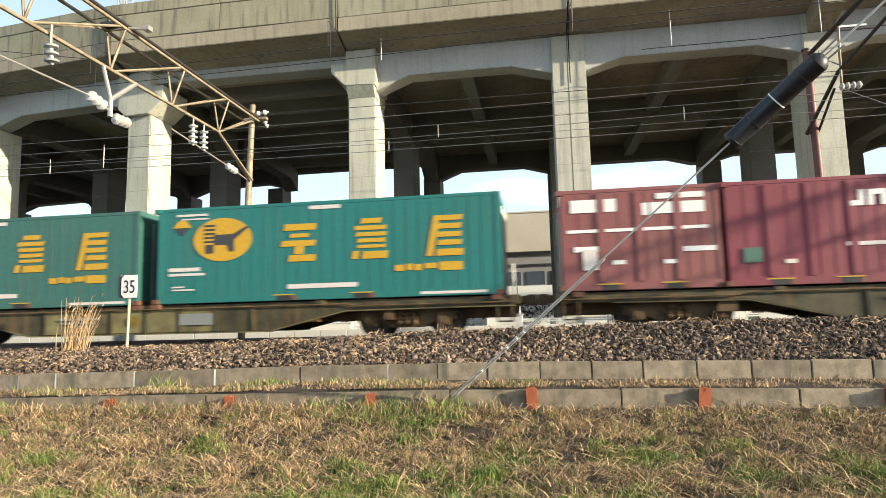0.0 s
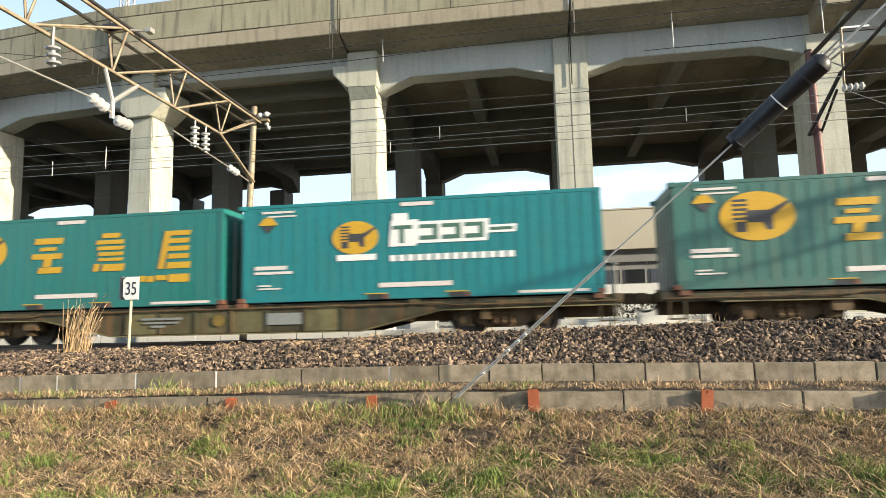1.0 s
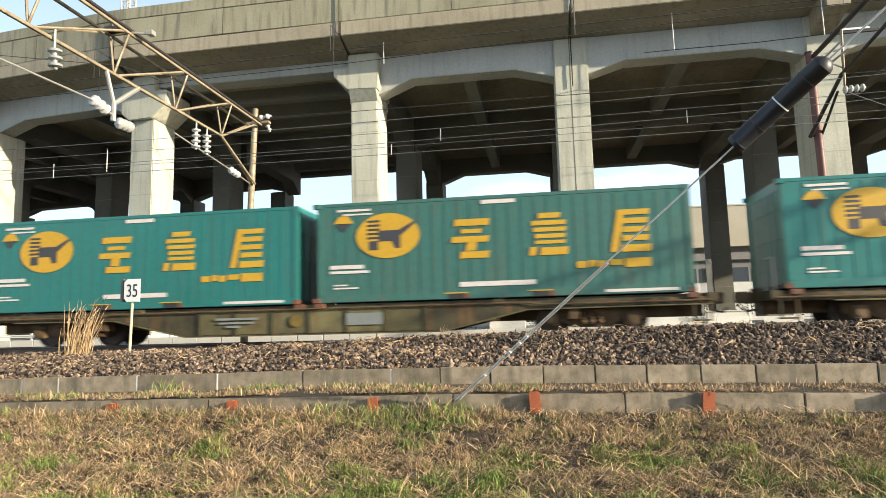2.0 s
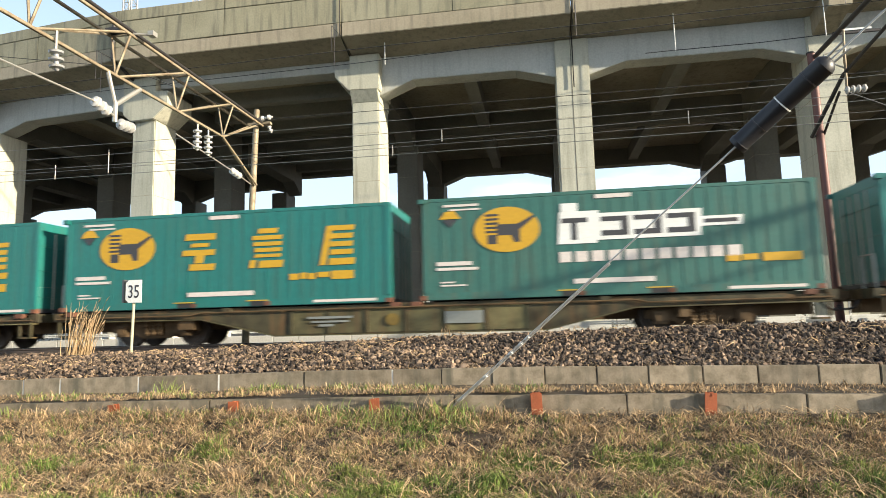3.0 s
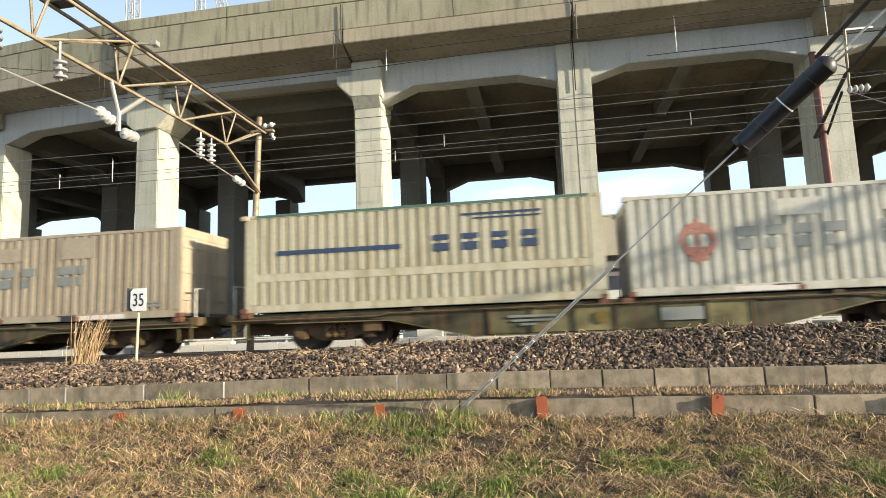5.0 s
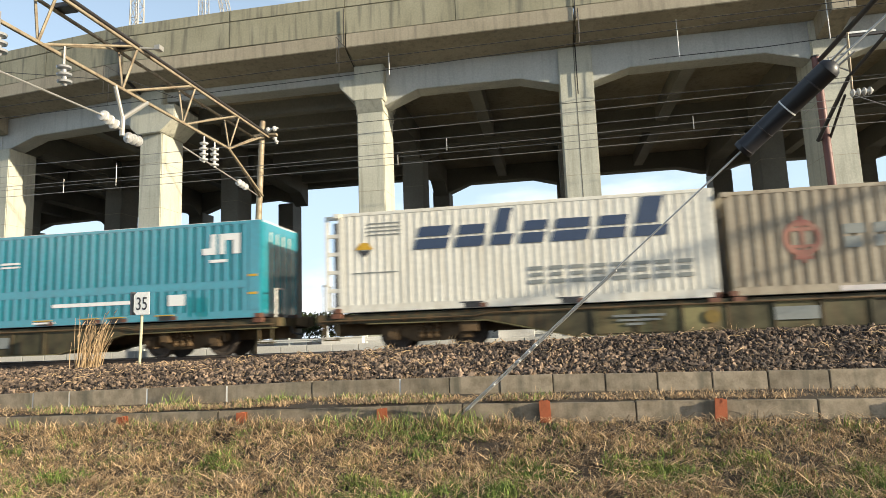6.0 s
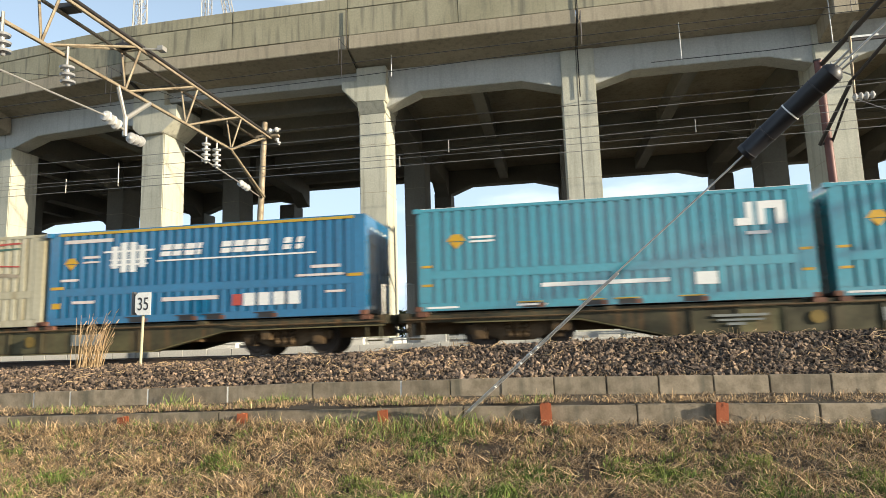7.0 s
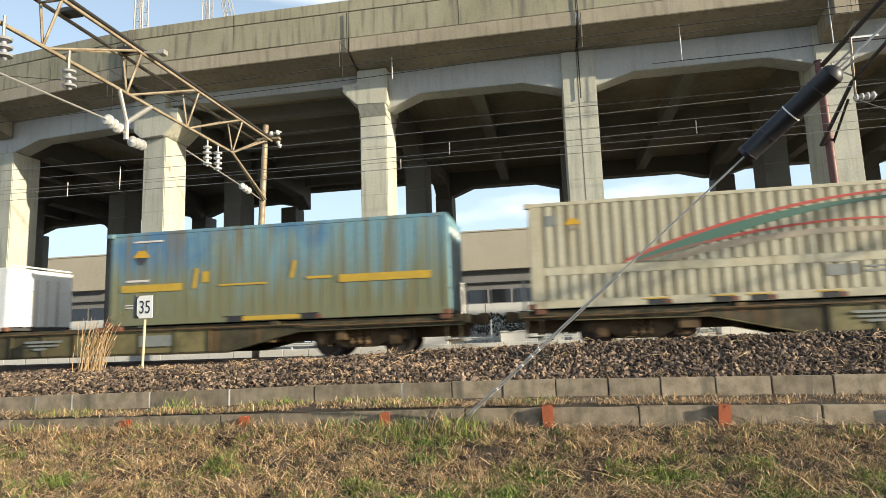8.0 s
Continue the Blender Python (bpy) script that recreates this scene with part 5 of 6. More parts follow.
def wagon():
    """Flat container wagon, 20.4 m class, with fish-bellied side sills. Origin on the rails under its middle."""
    w = thing("flat_wagon", "dirty olive-brown container flat wagon with fish-bellied side sills", "wagon", "freight wagons")
    e = PITCH / 2 - 0.55
    for s in (-1, 1):
        y0, y1 = sorted((s * 1.12, s * 1.24))
        prof = [(-e, 0.885), (-e, 0.72), (-8.7, 0.72), (-5.6, 0.70), (-3.5, 0.22), (3.5, 0.22), (5.6, 0.70), (8.7, 0.72), (e, 0.72), (e, 0.885)]
        sl = part("side_sill", Geo().prism(prof, y0, y1, "y"), M_WAGON, w, bevel=0.015)
        fl = Geo()
        for (xa, za), (xb, zb) in zip(prof[2:8], prof[3:9]):
            if xb > xa:
                fl.prism([(xa, za - 0.03), (xb, zb - 0.03), (xb, zb), (xa, za)], *sorted((s * 1.02, s * 1.28)), "y")
        part("sill_flange", fl, M_PANEL, sl)
        for k in range(-3, 3):
            part("sill_panel", Geo().box(k * 1.02 + 0.035, (k + 1) * 1.02 - 0.035, *sorted((s * 1.238, s * 1.246)), 0.25, 0.84), M_PANEL, sl)
        for k in range(-3, 4):
            part("sill_stiffener", Geo().box(k * 1.02 - 0.03, k * 1.02 + 0.03, *sorted((s * 1.24, s * 1.28)), 0.24, 0.87), M_WAGON, sl)
    part("deck", Geo().box(-e, e, -1.12, 1.12, 0.86, 0.96), M_WAGON, w)
    part("centre_sill", Geo().box(-e, e, -0.25, 0.25, 0.42, 0.86), M_BOGIE, w)
    for x in (-e, -4.9, 0.0, 4.9, e):
        part("cross_member", Geo().box(x - 0.12, x + 0.12, -1.25, 1.25, 0.74, 0.972), M_WAGON, w, bevel=0.01)
    for x in (-9.5, -0.27, 0.27, 9.5):
        for s in (-1, 1):
            part("twist_lock", Geo().box(x - 0.13, x + 0.13, *sorted((s * 1.16, s * 1.30)), 0.86, 0.985), M_ORANGE, w, bevel=0.01)
    markings([(-2.6, -1.4, 0.62, 0.68), (-2.5, -1.5, 0.52, 0.57), (-2.3, -1.9, 0.42, 0.48)], w, M_GREYMARK, "small_print", y=-1.29)
    part("data_plate", Geo().box(1.0, 1.95, -1.285, -1.28, 0.42, 0.72), M_GREYMARK, w, "faded grey lettering plate")
    part("round_tag", oval(-0.35, 0.56, 0.17, 0.15, -1.288), M_TAG, w, "round yellow tag")
    for x, ln in ((-6.3, 0.9), (-3.1, 1.1), (2.6, 0.7), (4.4, 0.9), (6.6, 0.5)):
        part("underframe_box", Geo().box(x, x + ln * 0.5, -1.2, -0.85, 0.42, 0.74), M_BOGIE, w, bevel=0.015)
    part("brake_pipe", Geo().path([(-e, -1.29, 0.80), (-5.9, -1.30, 0.80), (-5.6, -1.30, 0.86), (5.6, -1.30, 0.86), (5.9, -1.30, 0.80), (e, -1.29, 0.80)], 0.02), M_BOGIE, w)
    part("brake_cylinder", Geo().rod((-2.2, -0.8, 0.4), (-1.2, -0.8, 0.4), 0.16, seg=14).rod((1.0, -0.7, 0.42), (2.4, -0.7, 0.42), 0.19, seg=14), M_BOGIE, w, smooth=True)
    for s in (-1, 1):
        part("coupler", Geo().box(*sorted((s * e, s * (PITCH / 2 - 0.02))), -0.11, 0.11, 0.76, 0.96).box(*sorted((s * (PITCH / 2 - 0.3), s * (PITCH / 2 - 0.01))), -0.17, 0.17, 0.72, 1.0), M_BOGIE, w, bevel=0.02)
        part("air_hose", Geo().path([(s * e, -0.4, 0.8), (s * (e + 0.2), -0.42, 0.55), (s * (e + 0.42), -0.4, 0.5), (s * (e + 0.53), -0.38, 0.62)], 0.028), M_CABLE_SHADE, w)
        st = part("shunter_step", Geo().box(*sorted((s * (e - 0.45), s * (e - 0.05))), -1.27, -1.05, 0.30, 0.34).box(*sorted((s * (e - 0.45), s * (e - 0.41))), -1.26, -1.2, 0.3, 0.9).box(*sorted((s * (e - 0.09), s * (e - 0.05))), -1.26, -1.2, 0.3, 0.9), M_WAGON, w)
        part("end_handrail", Geo().path([(s * (e - 0.02), -1.1, 0.95), (s * (e - 0.02), -1.1, 1.75), (s * (e - 0.02), -0.5, 1.75), (s * (e - 0.02), -0.5, 0.95)], 0.022), M_STEEL, w)
        bogie(w, s * 7.15)
    return w


TRACK_Y = 1.2235


def at_train(ob, u, z=DECK):
    """Puts a thing at its place in the train (u metres along, at the clip's start) and remembers it for motions()."""
    ob.matrix_world = pose(u, TRACK_Y, z)
    moving.append((ob, u, z))
    return ob


def build_train():
    slack = {2: -0.3, 3: -0.2, 4: 0.15, 7: -0.2, 8: 0.3, 9: -0.1}
    right = [-0.9 - PITCH * k + slack.get(k, 0.0) for k in range(-1, 11)]
    first = wagon()
    for i, r in enumerate(right):
        mid = r - LEN - 0.275
        at_train(first if i == 0 else copy_thing(first, pose(0, 0, 0)), mid, 0.0)
    u1, u2 = -LEN / 2, -LEN / 2 - LEN - 0.55
    stock = {
        "three": green_container("dark green parcel container with yellow signs and oval badge", M_GREENBOX, "three"),
        "three_faded": green_container("faded green parcel container with yellow signs and oval badge", M_GREENBOX2, "three"),
        "small": green_container("bright teal parcel container with white outlined sign", M_TEALBOX, "logo_small"),
        "wide": green_container("faded green parcel container with wide white outlined sign", M_GREENBOX2, "logo_wide"),
        "land": landscape_container(),
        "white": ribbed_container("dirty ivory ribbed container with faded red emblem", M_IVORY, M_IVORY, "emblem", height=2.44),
        "tan": ribbed_container("tan ribbed container with faded red emblem", M_TAN, M_TAN, "emblem", height=2.48),
        "signs": ribbed_container("dirty ivory ribbed container with small navy signs", M_DIRTYWHITE, M_DIRTYWHITE, "signs"),
        "slant": slatted_container(),
        "marine": ribbed_container("marine teal ribbed container with white emblem", M_MARINE, M_WHITE, "marine", height=2.64),
        "blue": ribbed_container("blue ribbed container with white emblem and yellow roof edge", M_BLUE, M_BLUE, "blue", height=2.64),
        "arc": ribbed_container("dirty cream ribbed container with red and green painted arcs", M_DIRTYWHITE, M_DIRTYWHITE, "arc", height=2.64),
        "box": white_box_container(),
        "maroon": maroon_container("deep maroon short freight container with white mark", M_RED, False),
        "maroon_pale": maroon_container("faded maroon short freight container with white plates", M_RED2, True),
    }
    used = set()

    def place(key, u):
        ob = stock[key] if key not in used else copy_thing(stock[key], pose(0, 0, 0))
        used.add(key)
        at_train(ob, u)

    order = [("three", "three_faded"), ("small", "three"), ("three_faded", "three"), ("wide", "three"), ("three", "land"), ("white", "signs"), ("tan", "slant"), ("marine", "marine"), ("blue", "arc")]
    # how far each pair sits from the even spacing along its wagon
    shift = {2: (-0.07, -0.05), 3: (0.18, -0.11), 4: (0.30, 0.36), 5: (0.11, 0.1), 6: (-0.1, 0.19), 7: (-0.12, 0.07), 8: (-0.17, 0.08)}
    for k, (a, b) in enumerate(order):
        da, db = shift.get(k, (0.0, 0.0))
        place(a, right[k + 1] + u1 + da)
        place(b, right[k + 1] + u2 + db)
    place("land", right[10] + u1 - 0.17)
    place("box", right[10] - LEN - 3.6 - 3.05)
    for i in range(5):
        place("maroon_pale" if i in (0, 3) else "maroon", right[0] - 17.63 + 3.86 * i)


build_train()


# ---- overhead line and trackside ----
def insulator(parent, a, b, n, r, m, name="insulator"):
    """A string of porcelain sheds from a to b."""
    a, b = Vector(a), Vector(b)
    l = (b - a).length
    prof = [(0, 0.03)]
    for i in range(n):
        s = l * (i + 0.15) / n
        prof += [(s, 0.045), (s + l * 0.18 / n, r), (s + l * 0.45 / n, r * 0.92), (s + l * 0.6 / n, 0.05)]
    prof.append((l, 0.03))
    return part(name, Geo().lathe(a, b, prof, 16), m, parent, smooth=True)


def build_gantry():
    x = -10.0
    t = thing("catenary_gantry", "weathered steel lattice gantry beam over the tracks on a round pole", "gantry")
    part("pole", Geo().rod((x - 0.35, 5.0, -0.4), (x, 5.0, 8.3), 0.13, 0.10, seg=16), M_TRUSS, t, smooth=True)
    lo, up, w = 6.58, 7.66, 0.26
    far, near = 2.62, -7.6
    part("bottom_chord", Geo().box(x - 0.036, x + 0.036, near, far, lo - 0.036, lo + 0.036), M_TRUSS, t, bevel=0.008)
    for s in (-1, 1):
        part("top_chord", Geo().box(x + s * w - 0.034, x + s * w + 0.034, near, 4.95, up - 0.034, up + 0.034), M_TRUSS, t, bevel=0.008)
    n = 4
    for i in range(n + 1):
        y = far - (far - near) * i / n
        yn = y - (far - near) / n
        for s in (-1, 1):
            part("brace", Geo().rod((x, y, lo), (x + s * w, y + 0.15, up), 0.03, seg=6), M_TRUSS, t)
            if i < n:
                part("brace", Geo().rod((x + s * w, y, up), (x, yn + 0.1, lo), 0.03, seg=6), M_TRUSS, t)
        part("tie", Geo().rod((x - w, y + 0.15, up), (x + w, y + 0.15, up), 0.03, seg=6), M_TRUSS, t)
    for s in (-1, 1):
        part("knee_brace", Geo().rod((x, far, lo), (x + 0.06 * s, 4.9, 5.5), 0.04, seg=8), M_TRUSS, t)
        part("brace", Geo().rod((x, far, lo), (x + 0.5 * s * w, 4.8, up), 0.035, seg=6), M_TRUSS, t)
    # V hanger with its insulators
    part("hanger", Geo().rod((x, -2.75, lo), (x, -2.45, 5.85), 0.05).rod((x, -1.55, lo), (x, -2.45, 5.85), 0.06).rod((x, -2.45, 5.9), (x, -2.45, 5.42), 0.06), M_STEEL, t)
    insulator(t, (x, -2.66, 5.60), (x, -3.2, 5.72), 3, 0.14, M_PORC)
    insulator(t, (x, -2.28, 5.44), (x, -1.76, 5.47), 3, 0.14, M_PORC)
    part("registration_arm", Geo().rod((x, -2.45, 5.55), (x, -2.66, 5.60), 0.03, seg=6), M_STEEL, t)
    part("registration_arm", Geo().rod((x, -3.15, 5.70), (x, -7.4, 5.55), 0.022, seg=6), M_STEEL, t)
    for y in (1.15, 1.75):
        part("suspension_rod", Geo().rod((x, y, lo), (x, y, 6.3), 0.025, seg=6), M_STEEL, t)
        insulator(t, (x, y, 6.38), (x, y, 5.72), 4, 0.13, M_PORC)
    for y, z in ((-4.5, 6.5), (-6.1, 6.45)):
        part("suspension_rod", Geo().rod((x + 0.1, y + 0.05, z + 0.25), (x + 0.1, y + 0.05, z - 0.2), 0.03, seg=6), M_STEEL, t)
        insulator(t, (x + 0.1, y + 0.05, z - 0.15), (x + 0.12, y + 0.08, z - 0.62), 3, 0.15, M_PORCD)
    part("registration_arm", Geo().rod((x - 0.1, 0.2, 5.95), (x, 3.2, 5.62), 0.022, seg=6), M_STEEL, t)
    insulator(t, (x, 3.2, 5.62), (x, 3.85, 5.55), 3, 0.12, M_PORC)
    part("registration_arm", Geo().rod((x, 3.85, 5.55), (x - 0.1, 4.85, 5.5), 0.022, seg=6), M_STEEL, t)
    part("lamp_arm", Geo().rod((x + 0.26, -2.25, 7.72), (x + 0.65, -2.1, 7.72), 0.03).box(x + 0.6, x + 0.75, -2.18, -2.0, 7.68, 7.8), M_STEEL, t)
    for y in (-2.5, -4.4):
        part("clamp", Geo().box(x - 0.33, x + 0.1, y, y + 0.3, up + 0.045, up + 0.16), M_DARKSTEEL, t, bevel=0.01)
    part("feeder_tube", Geo().rod((x + 0.24, near, up + 0.12), (x + 0.24, 5.3, up + 0.12), 0.045), M_DARKSTEEL, t)
    insulator(t, (x + 0.12, 5.0, 7.95), (x + 0.6, 5.0, 8.0), 2, 0.10, M_PORC)
    insulator(t, (x + 0.35, 5.1, 7.85), (x + 0.5, 5.15, 7.45), 3, 0.09, M_PORC)
    part("end_bracket", Geo().box(x - 0.3, x + 0.55, 4.9, 5.1, 7.72, 7.8), M_TRUSS, t)
    # the next gantry along the line, whose shadow falls across the train
    tagged(t, group="catenary gantries")
    copy_thing(t, pose(34.8, 0, 0))

    # the second pole with its hinged bracket
    r = thing("catenary_mast", "dark red steel mast with black bracket tubes", "mast")
    x2, y2 = 8.92, 5.4
    part("pole", Geo().rod((x2, y2, -0.4), (x2 - 0.08, y2, 8.75), 0.125, 0.12, seg=16), M_REDPOLE, r, smooth=True)
    part("pole_cap", Geo().rod((x2 - 0.08, y2, 8.75), (x2 - 0.08, y2, 8.8), 0.14, seg=16), M_DARKSTEEL, r)
    part("top_tube", Geo().rod((x2, y2, 8.62), (x2, -4.5, 8.95), 0.075, seg=12), M_DARKSTEEL, r, smooth=True)
    part("strut", Geo().rod((x2 - 0.3, y2, 6.0), (x2, 3.63, 7.36), 0.06, seg=10).rod((x2, 3.63, 7.36), (x2 + 0.1, -0.5, 8.0), 0.05, seg=10), M_DARKSTEEL, r, smooth=True)
    part("strut", Geo().rod((x2 + 0.06, y2, 6.06), (x2, 4.0, 6.95), 0.04, seg=8).rod((x2 - 0.3, y2, 6.02), (x2 + 0.06, y2, 6.06), 0.045, seg=8), M_DARKSTEEL, r)
    part("drop_tube", Geo().rod((x2, 3.4, 8.72), (x2, 3.55, 6.95), 0.035, seg=8), M_TRUSS, r)
    part("cross_arm", Geo().box(x2 - 0.05, x2 + 1.25, 3.9, 3.98, 8.70, 8.78), M_DARKSTEEL, r)
    # white strip painting the sunlight along the cross arm's top edge
    part("arm_plate", Geo().box(x2 + 0.1, x2 + 1.0, 3.88, 3.9, 8.78, 8.84), M_WHITE, r)
    insulator(r, (x2 + 0.1, 3.9, 6.95), (x2 + 0.72, 3.9, 6.98), 4, 0.12, M_PORC)
    part("stay", Geo().rod((x2 + 0.15, 3.8, 6.85), (x2 + 2.2, 3.4, 5.6), 0.012, seg=5), M_WIRE, r)
    part("yoke", Geo().path([(x2, 3.55, 7.5), (x2 - 0.5, 3.5, 7.75), (x2 - 0.55, 3.5, 7.95), (x2 - 0.02, 3.5, 8.05)], 0.022), M_STEEL, r)


def wire(name, label, pts, r, m, droppers=(), other=None):
    w = thing(name, label, "wire", "overhead wires")
    for a, b in zip(pts, pts[1:]):
        part("span", Geo().rod(a, b, r, seg=5), m, w)
    if name == "feeder_cable" and pts[0][1] > 5.5:
        for k in (-17.42, -7.5, 1.55, 10.45):
            z = step_curve([(p[0], p[2]) for p in pts], k)
            part("bracket", Geo().path([(k, pts[0][1], z), (k, pts[0][1], max(z, 11.75)), (k, 6.9, max(z, 11.8))], 0.012, seg=5), M_DARKSTEEL, w)
    for a, b in droppers:
        part("dropper", Geo().rod(a, b, 0.012, seg=5), M_STEEL, w)


def build_wires():
    y = 1.0

    def line(z, sag, yy):
        return [(-30 + 6 * i, yy, z + sag * ((-30 + 6 * i + 10) / 20) ** 2) for i in range(9)]
    wire("messenger_wire", "thin grey messenger wire above the track", line(6.08, 0.25, y), 0.009, M_WIRE, [((-2.6, y, 5.75), (-2.6, y, 5.4)), ((-12.8, y, 5.9), (-12.8, y, 5.2)), ((3.9, y, 5.75), (3.9, y, 5.4))])
    wire("contact_wire", "thin bronze contact wire above the track", line(5.42, 0.3, y), 0.008, M_WIRE)
    wire("contact_wire", "thin bronze contact wire above the track", line(5.12, 0.06, y), 0.009, M_WIRE, [((-14.6, y, 5.55), (-14.6, y, 5.1)), ((-4.0, y, 5.4), (-4.0, y, 5.1))])
    wire("messenger_wire", "thin grey messenger wire above the far track", line(6.85, 0.12, 4.4), 0.009, M_WIRE)
    wire("contact_wire", "thin bronze contact wire above the far track", line(6.35, 0.05, 4.4), 0.008, M_WIRE)
    wire("feeder_cable", "dark feeder cable strung along the viaduct", [(-30, 6.0, 10.3), (-17, 6.0, 10.55), (-5, 6.0, 10.75), (5, 6.0, 10.82), (20, 6.0, 10.9)], 0.015, M_CABLE_SHADE)
    wire("signal_cable", "dark signal cable hung from rods below the deck edge", [(4.05, 7.2, 10.05), (5.15, 7.38, 10.14), (8.0, 7.15, 10.04), (10.07, 7.02, 10.06), (16.0, 7.0, 10.1)], 0.017, M_CABLE_SHADE)
    wire("feeder_cable", "dark feeder cable strung along the viaduct", [(-30, 6.3, 10.0), (-17, 6.3, 10.15), (-7, 6.3, 10.3), (8, 6.3, 10.75), (20, 6.3, 10.8)], 0.014, M_CABLE_SHADE)
    wire("feeder_cable", "dark cable slanting down to the gantry pole", [(-30, -2.0, 10.5), (-13.5, 2.5, 9.2), (-10.0, 5.2, 8.0), (12, 6.0, 8.2)], 0.012, M_CABLE_SHADE)


def build_tensioner():
    """The guy wire from its ground anchor, through the black spring tensioner, and on upwards."""
    a, c = Vector((-1.403, -5.66, -0.80)), Vector((2.879, -8.984, 2.888))
    d = (c - a).normalized()
    n = d.orthogonal().normalized()
    t = thing("spring_tensioner", "black tubular spring tensioner on an anchored steel guy wire", "tensioner")
    l = (c - a).length
    b = a + d * l * 0.828
    part("tube", Geo().lathe(b, c, [(0.02, 0.02), (0.02, 0.10), (0.0, 0.108), (0.05, 0.112), (0.06, 0.104), ((c - b).length - 0.05, 0.108), ((c - b).length - 0.04, 0.115), ((c - b).length, 0.10), ((c - b).length + 0.05, 0.04)], 28), M_TUBE, t, smooth=True)
    for k, m in ((0.26, M_DARKSTEEL), (0.52, M_WHITE), (0.8, M_DARKSTEEL)):
        p = b + (c - b) * k
        part("clamp_band", Geo().lathe(p, p + d, [(0, 0.107), (0.0, 0.112), (0.014, 0.112), (0.014, 0.107)], 28), m, t)
    side = d.cross(n).normalized()
    for s in (-1, 1):
        part("guy_strand", Geo().rod(a + side * 0.02 * s + d * (0.0 if s > 0 else 0.05), (b if s > 0 else a + d * 3.4) + side * 0.018 * s * (s < 0), 0.0105, seg=6), M_STRAND, t)
    for k in (0.105, 0.2, 0.235, 0.26):
        part("wire_clip", Geo().rod(a + d * (l * k), a + d * (l * k + 0.07), 0.028, seg=8), M_STRAND, t)
    part("turnbuckle", Geo().lathe(a, a + d, [(0.0, 0.012), (0.05, 0.022), (0.10, 0.03), (0.16, 0.016), (0.5, 0.016), (0.52, 0.024), (0.6, 0.02), (0.7, 0.01)], 10), M_STRAND, t, smooth=True)
    part("ground_anchor", Geo().rod(a + d * 0.05, a - d * 0.4, 0.014), M_STEEL, t)
    part("guy_strand", Geo().rod(c, c + d * 6.0, 0.0105, seg=6), M_STRAND, t)
    f = c + d * 0.04
    part("fork", Geo().rod(f + side * 0.05, f + d * 0.18 + side * 0.06, 0.012).rod(f - side * 0.05, f + d * 0.18 - side * 0.06, 0.012), M_STEEL, t)


def build_sign():
    s = thing("speed_sign", "small white trackside plate numbered 35 on a cream post", "sign")
    x, y = -10.05, -1.3
    part("post", Geo().rod((x - 0.14, y, -0.35), (x - 0.10, y, 1.25), 0.035, seg=10), M_CREAMPOST, s, smooth=True)
    g = Geo().prism([(x - 0.30, 1.22), (x - 0.22, 1.13), (x + 0.14, 1.13), (x + 0.14, 1.70), (x - 0.22, 1.70), (x - 0.30, 1.62)], y - 0.06, y - 0.045, "y")
    part("plate", g, M_WHITE, s, "white plate with clipped corners", bevel=0.004)
    part("back_plate", Geo().box(x - 0.42, x - 0.36, y - 0.03, y + 0.10, 1.14, 1.72), M_SIGNBACK, s)
    part("clip", Geo().box(x - 0.40, x - 0.05, y - 0.04, y, 1.66, 1.68), M_SIGNBACK, s)
    cu = bpy.data.curves.new("digits", "FONT")
    cu.body, cu.size, cu.extrude, cu.align_x = "35", 0.46, 0.002, "CENTER"
    ob = new("digits_text", cu)
    dg = bpy.context.evaluated_depsgraph_get()
    me = bpy.data.meshes.new_from_object(ob.evaluated_get(dg))
    bpy.data.objects.remove(ob)
    me.transform(pose(x - 0.075, y - 0.064, 1.255, 90, 0, 0) @ Matrix.Diagonal((0.72, 1.0, 1.0, 1.0)))
    me.materials.clear()
    me.materials.append(M_INK)
    part("digits", me, None, s, "black digits")


def blades(name, spots, mat_ob, label, category, lean=0.5, width=0.006, least=0.08):
    """Tufts of grass: each spot is x, y, z, height, blade count, spread, combed direction. Bent tapering blades in one mesh."""
    rng = np.random.default_rng(len(spots))
    vs, fs = [], []
    for x, y, z, h, n, spread, comb in spots:
        for _ in range(n):
            a = comb + rng.normal() * 1.7
            ln = h * rng.uniform(0.45, 1.25)
            k = min(1.5, abs(rng.normal()) * lean + least)
            px, py = x + rng.normal() * spread, y + rng.normal() * spread
            w = width * rng.uniform(0.5, 1.4)
            b = rng.uniform(0, 2 * math.pi)
            dx, dy = math.cos(b) * w, math.sin(b) * w
            cx, cy = math.cos(a) * math.sin(k), math.sin(a) * math.sin(k)
            up = max(0.12, math.cos(k))
            m = (px + cx * ln * 0.4, py + cy * ln * 0.4, z + ln * 0.55 * up)
            e = (px + cx * ln, py + cy * ln, z + ln * up * rng.uniform(0.6, 1.0))
            i = len(vs)
            vs += [(px - dx, py - dy, z - 0.02), (px + dx, py + dy, z - 0.02), (m[0] + dx * 0.85, m[1] + dy * 0.85, m[2]), (m[0] - dx * 0.85, m[1] - dy * 0.85, m[2]), e]
            fs += [(i, i + 1, i + 2, i + 3), (i + 3, i + 2, i + 4)]
    me = bpy.data.meshes.new(name)
    me.from_pydata(vs, [], fs)
    me.materials.append(mat_ob)
    tagged(new(name, me), label, category, kind="stuff")


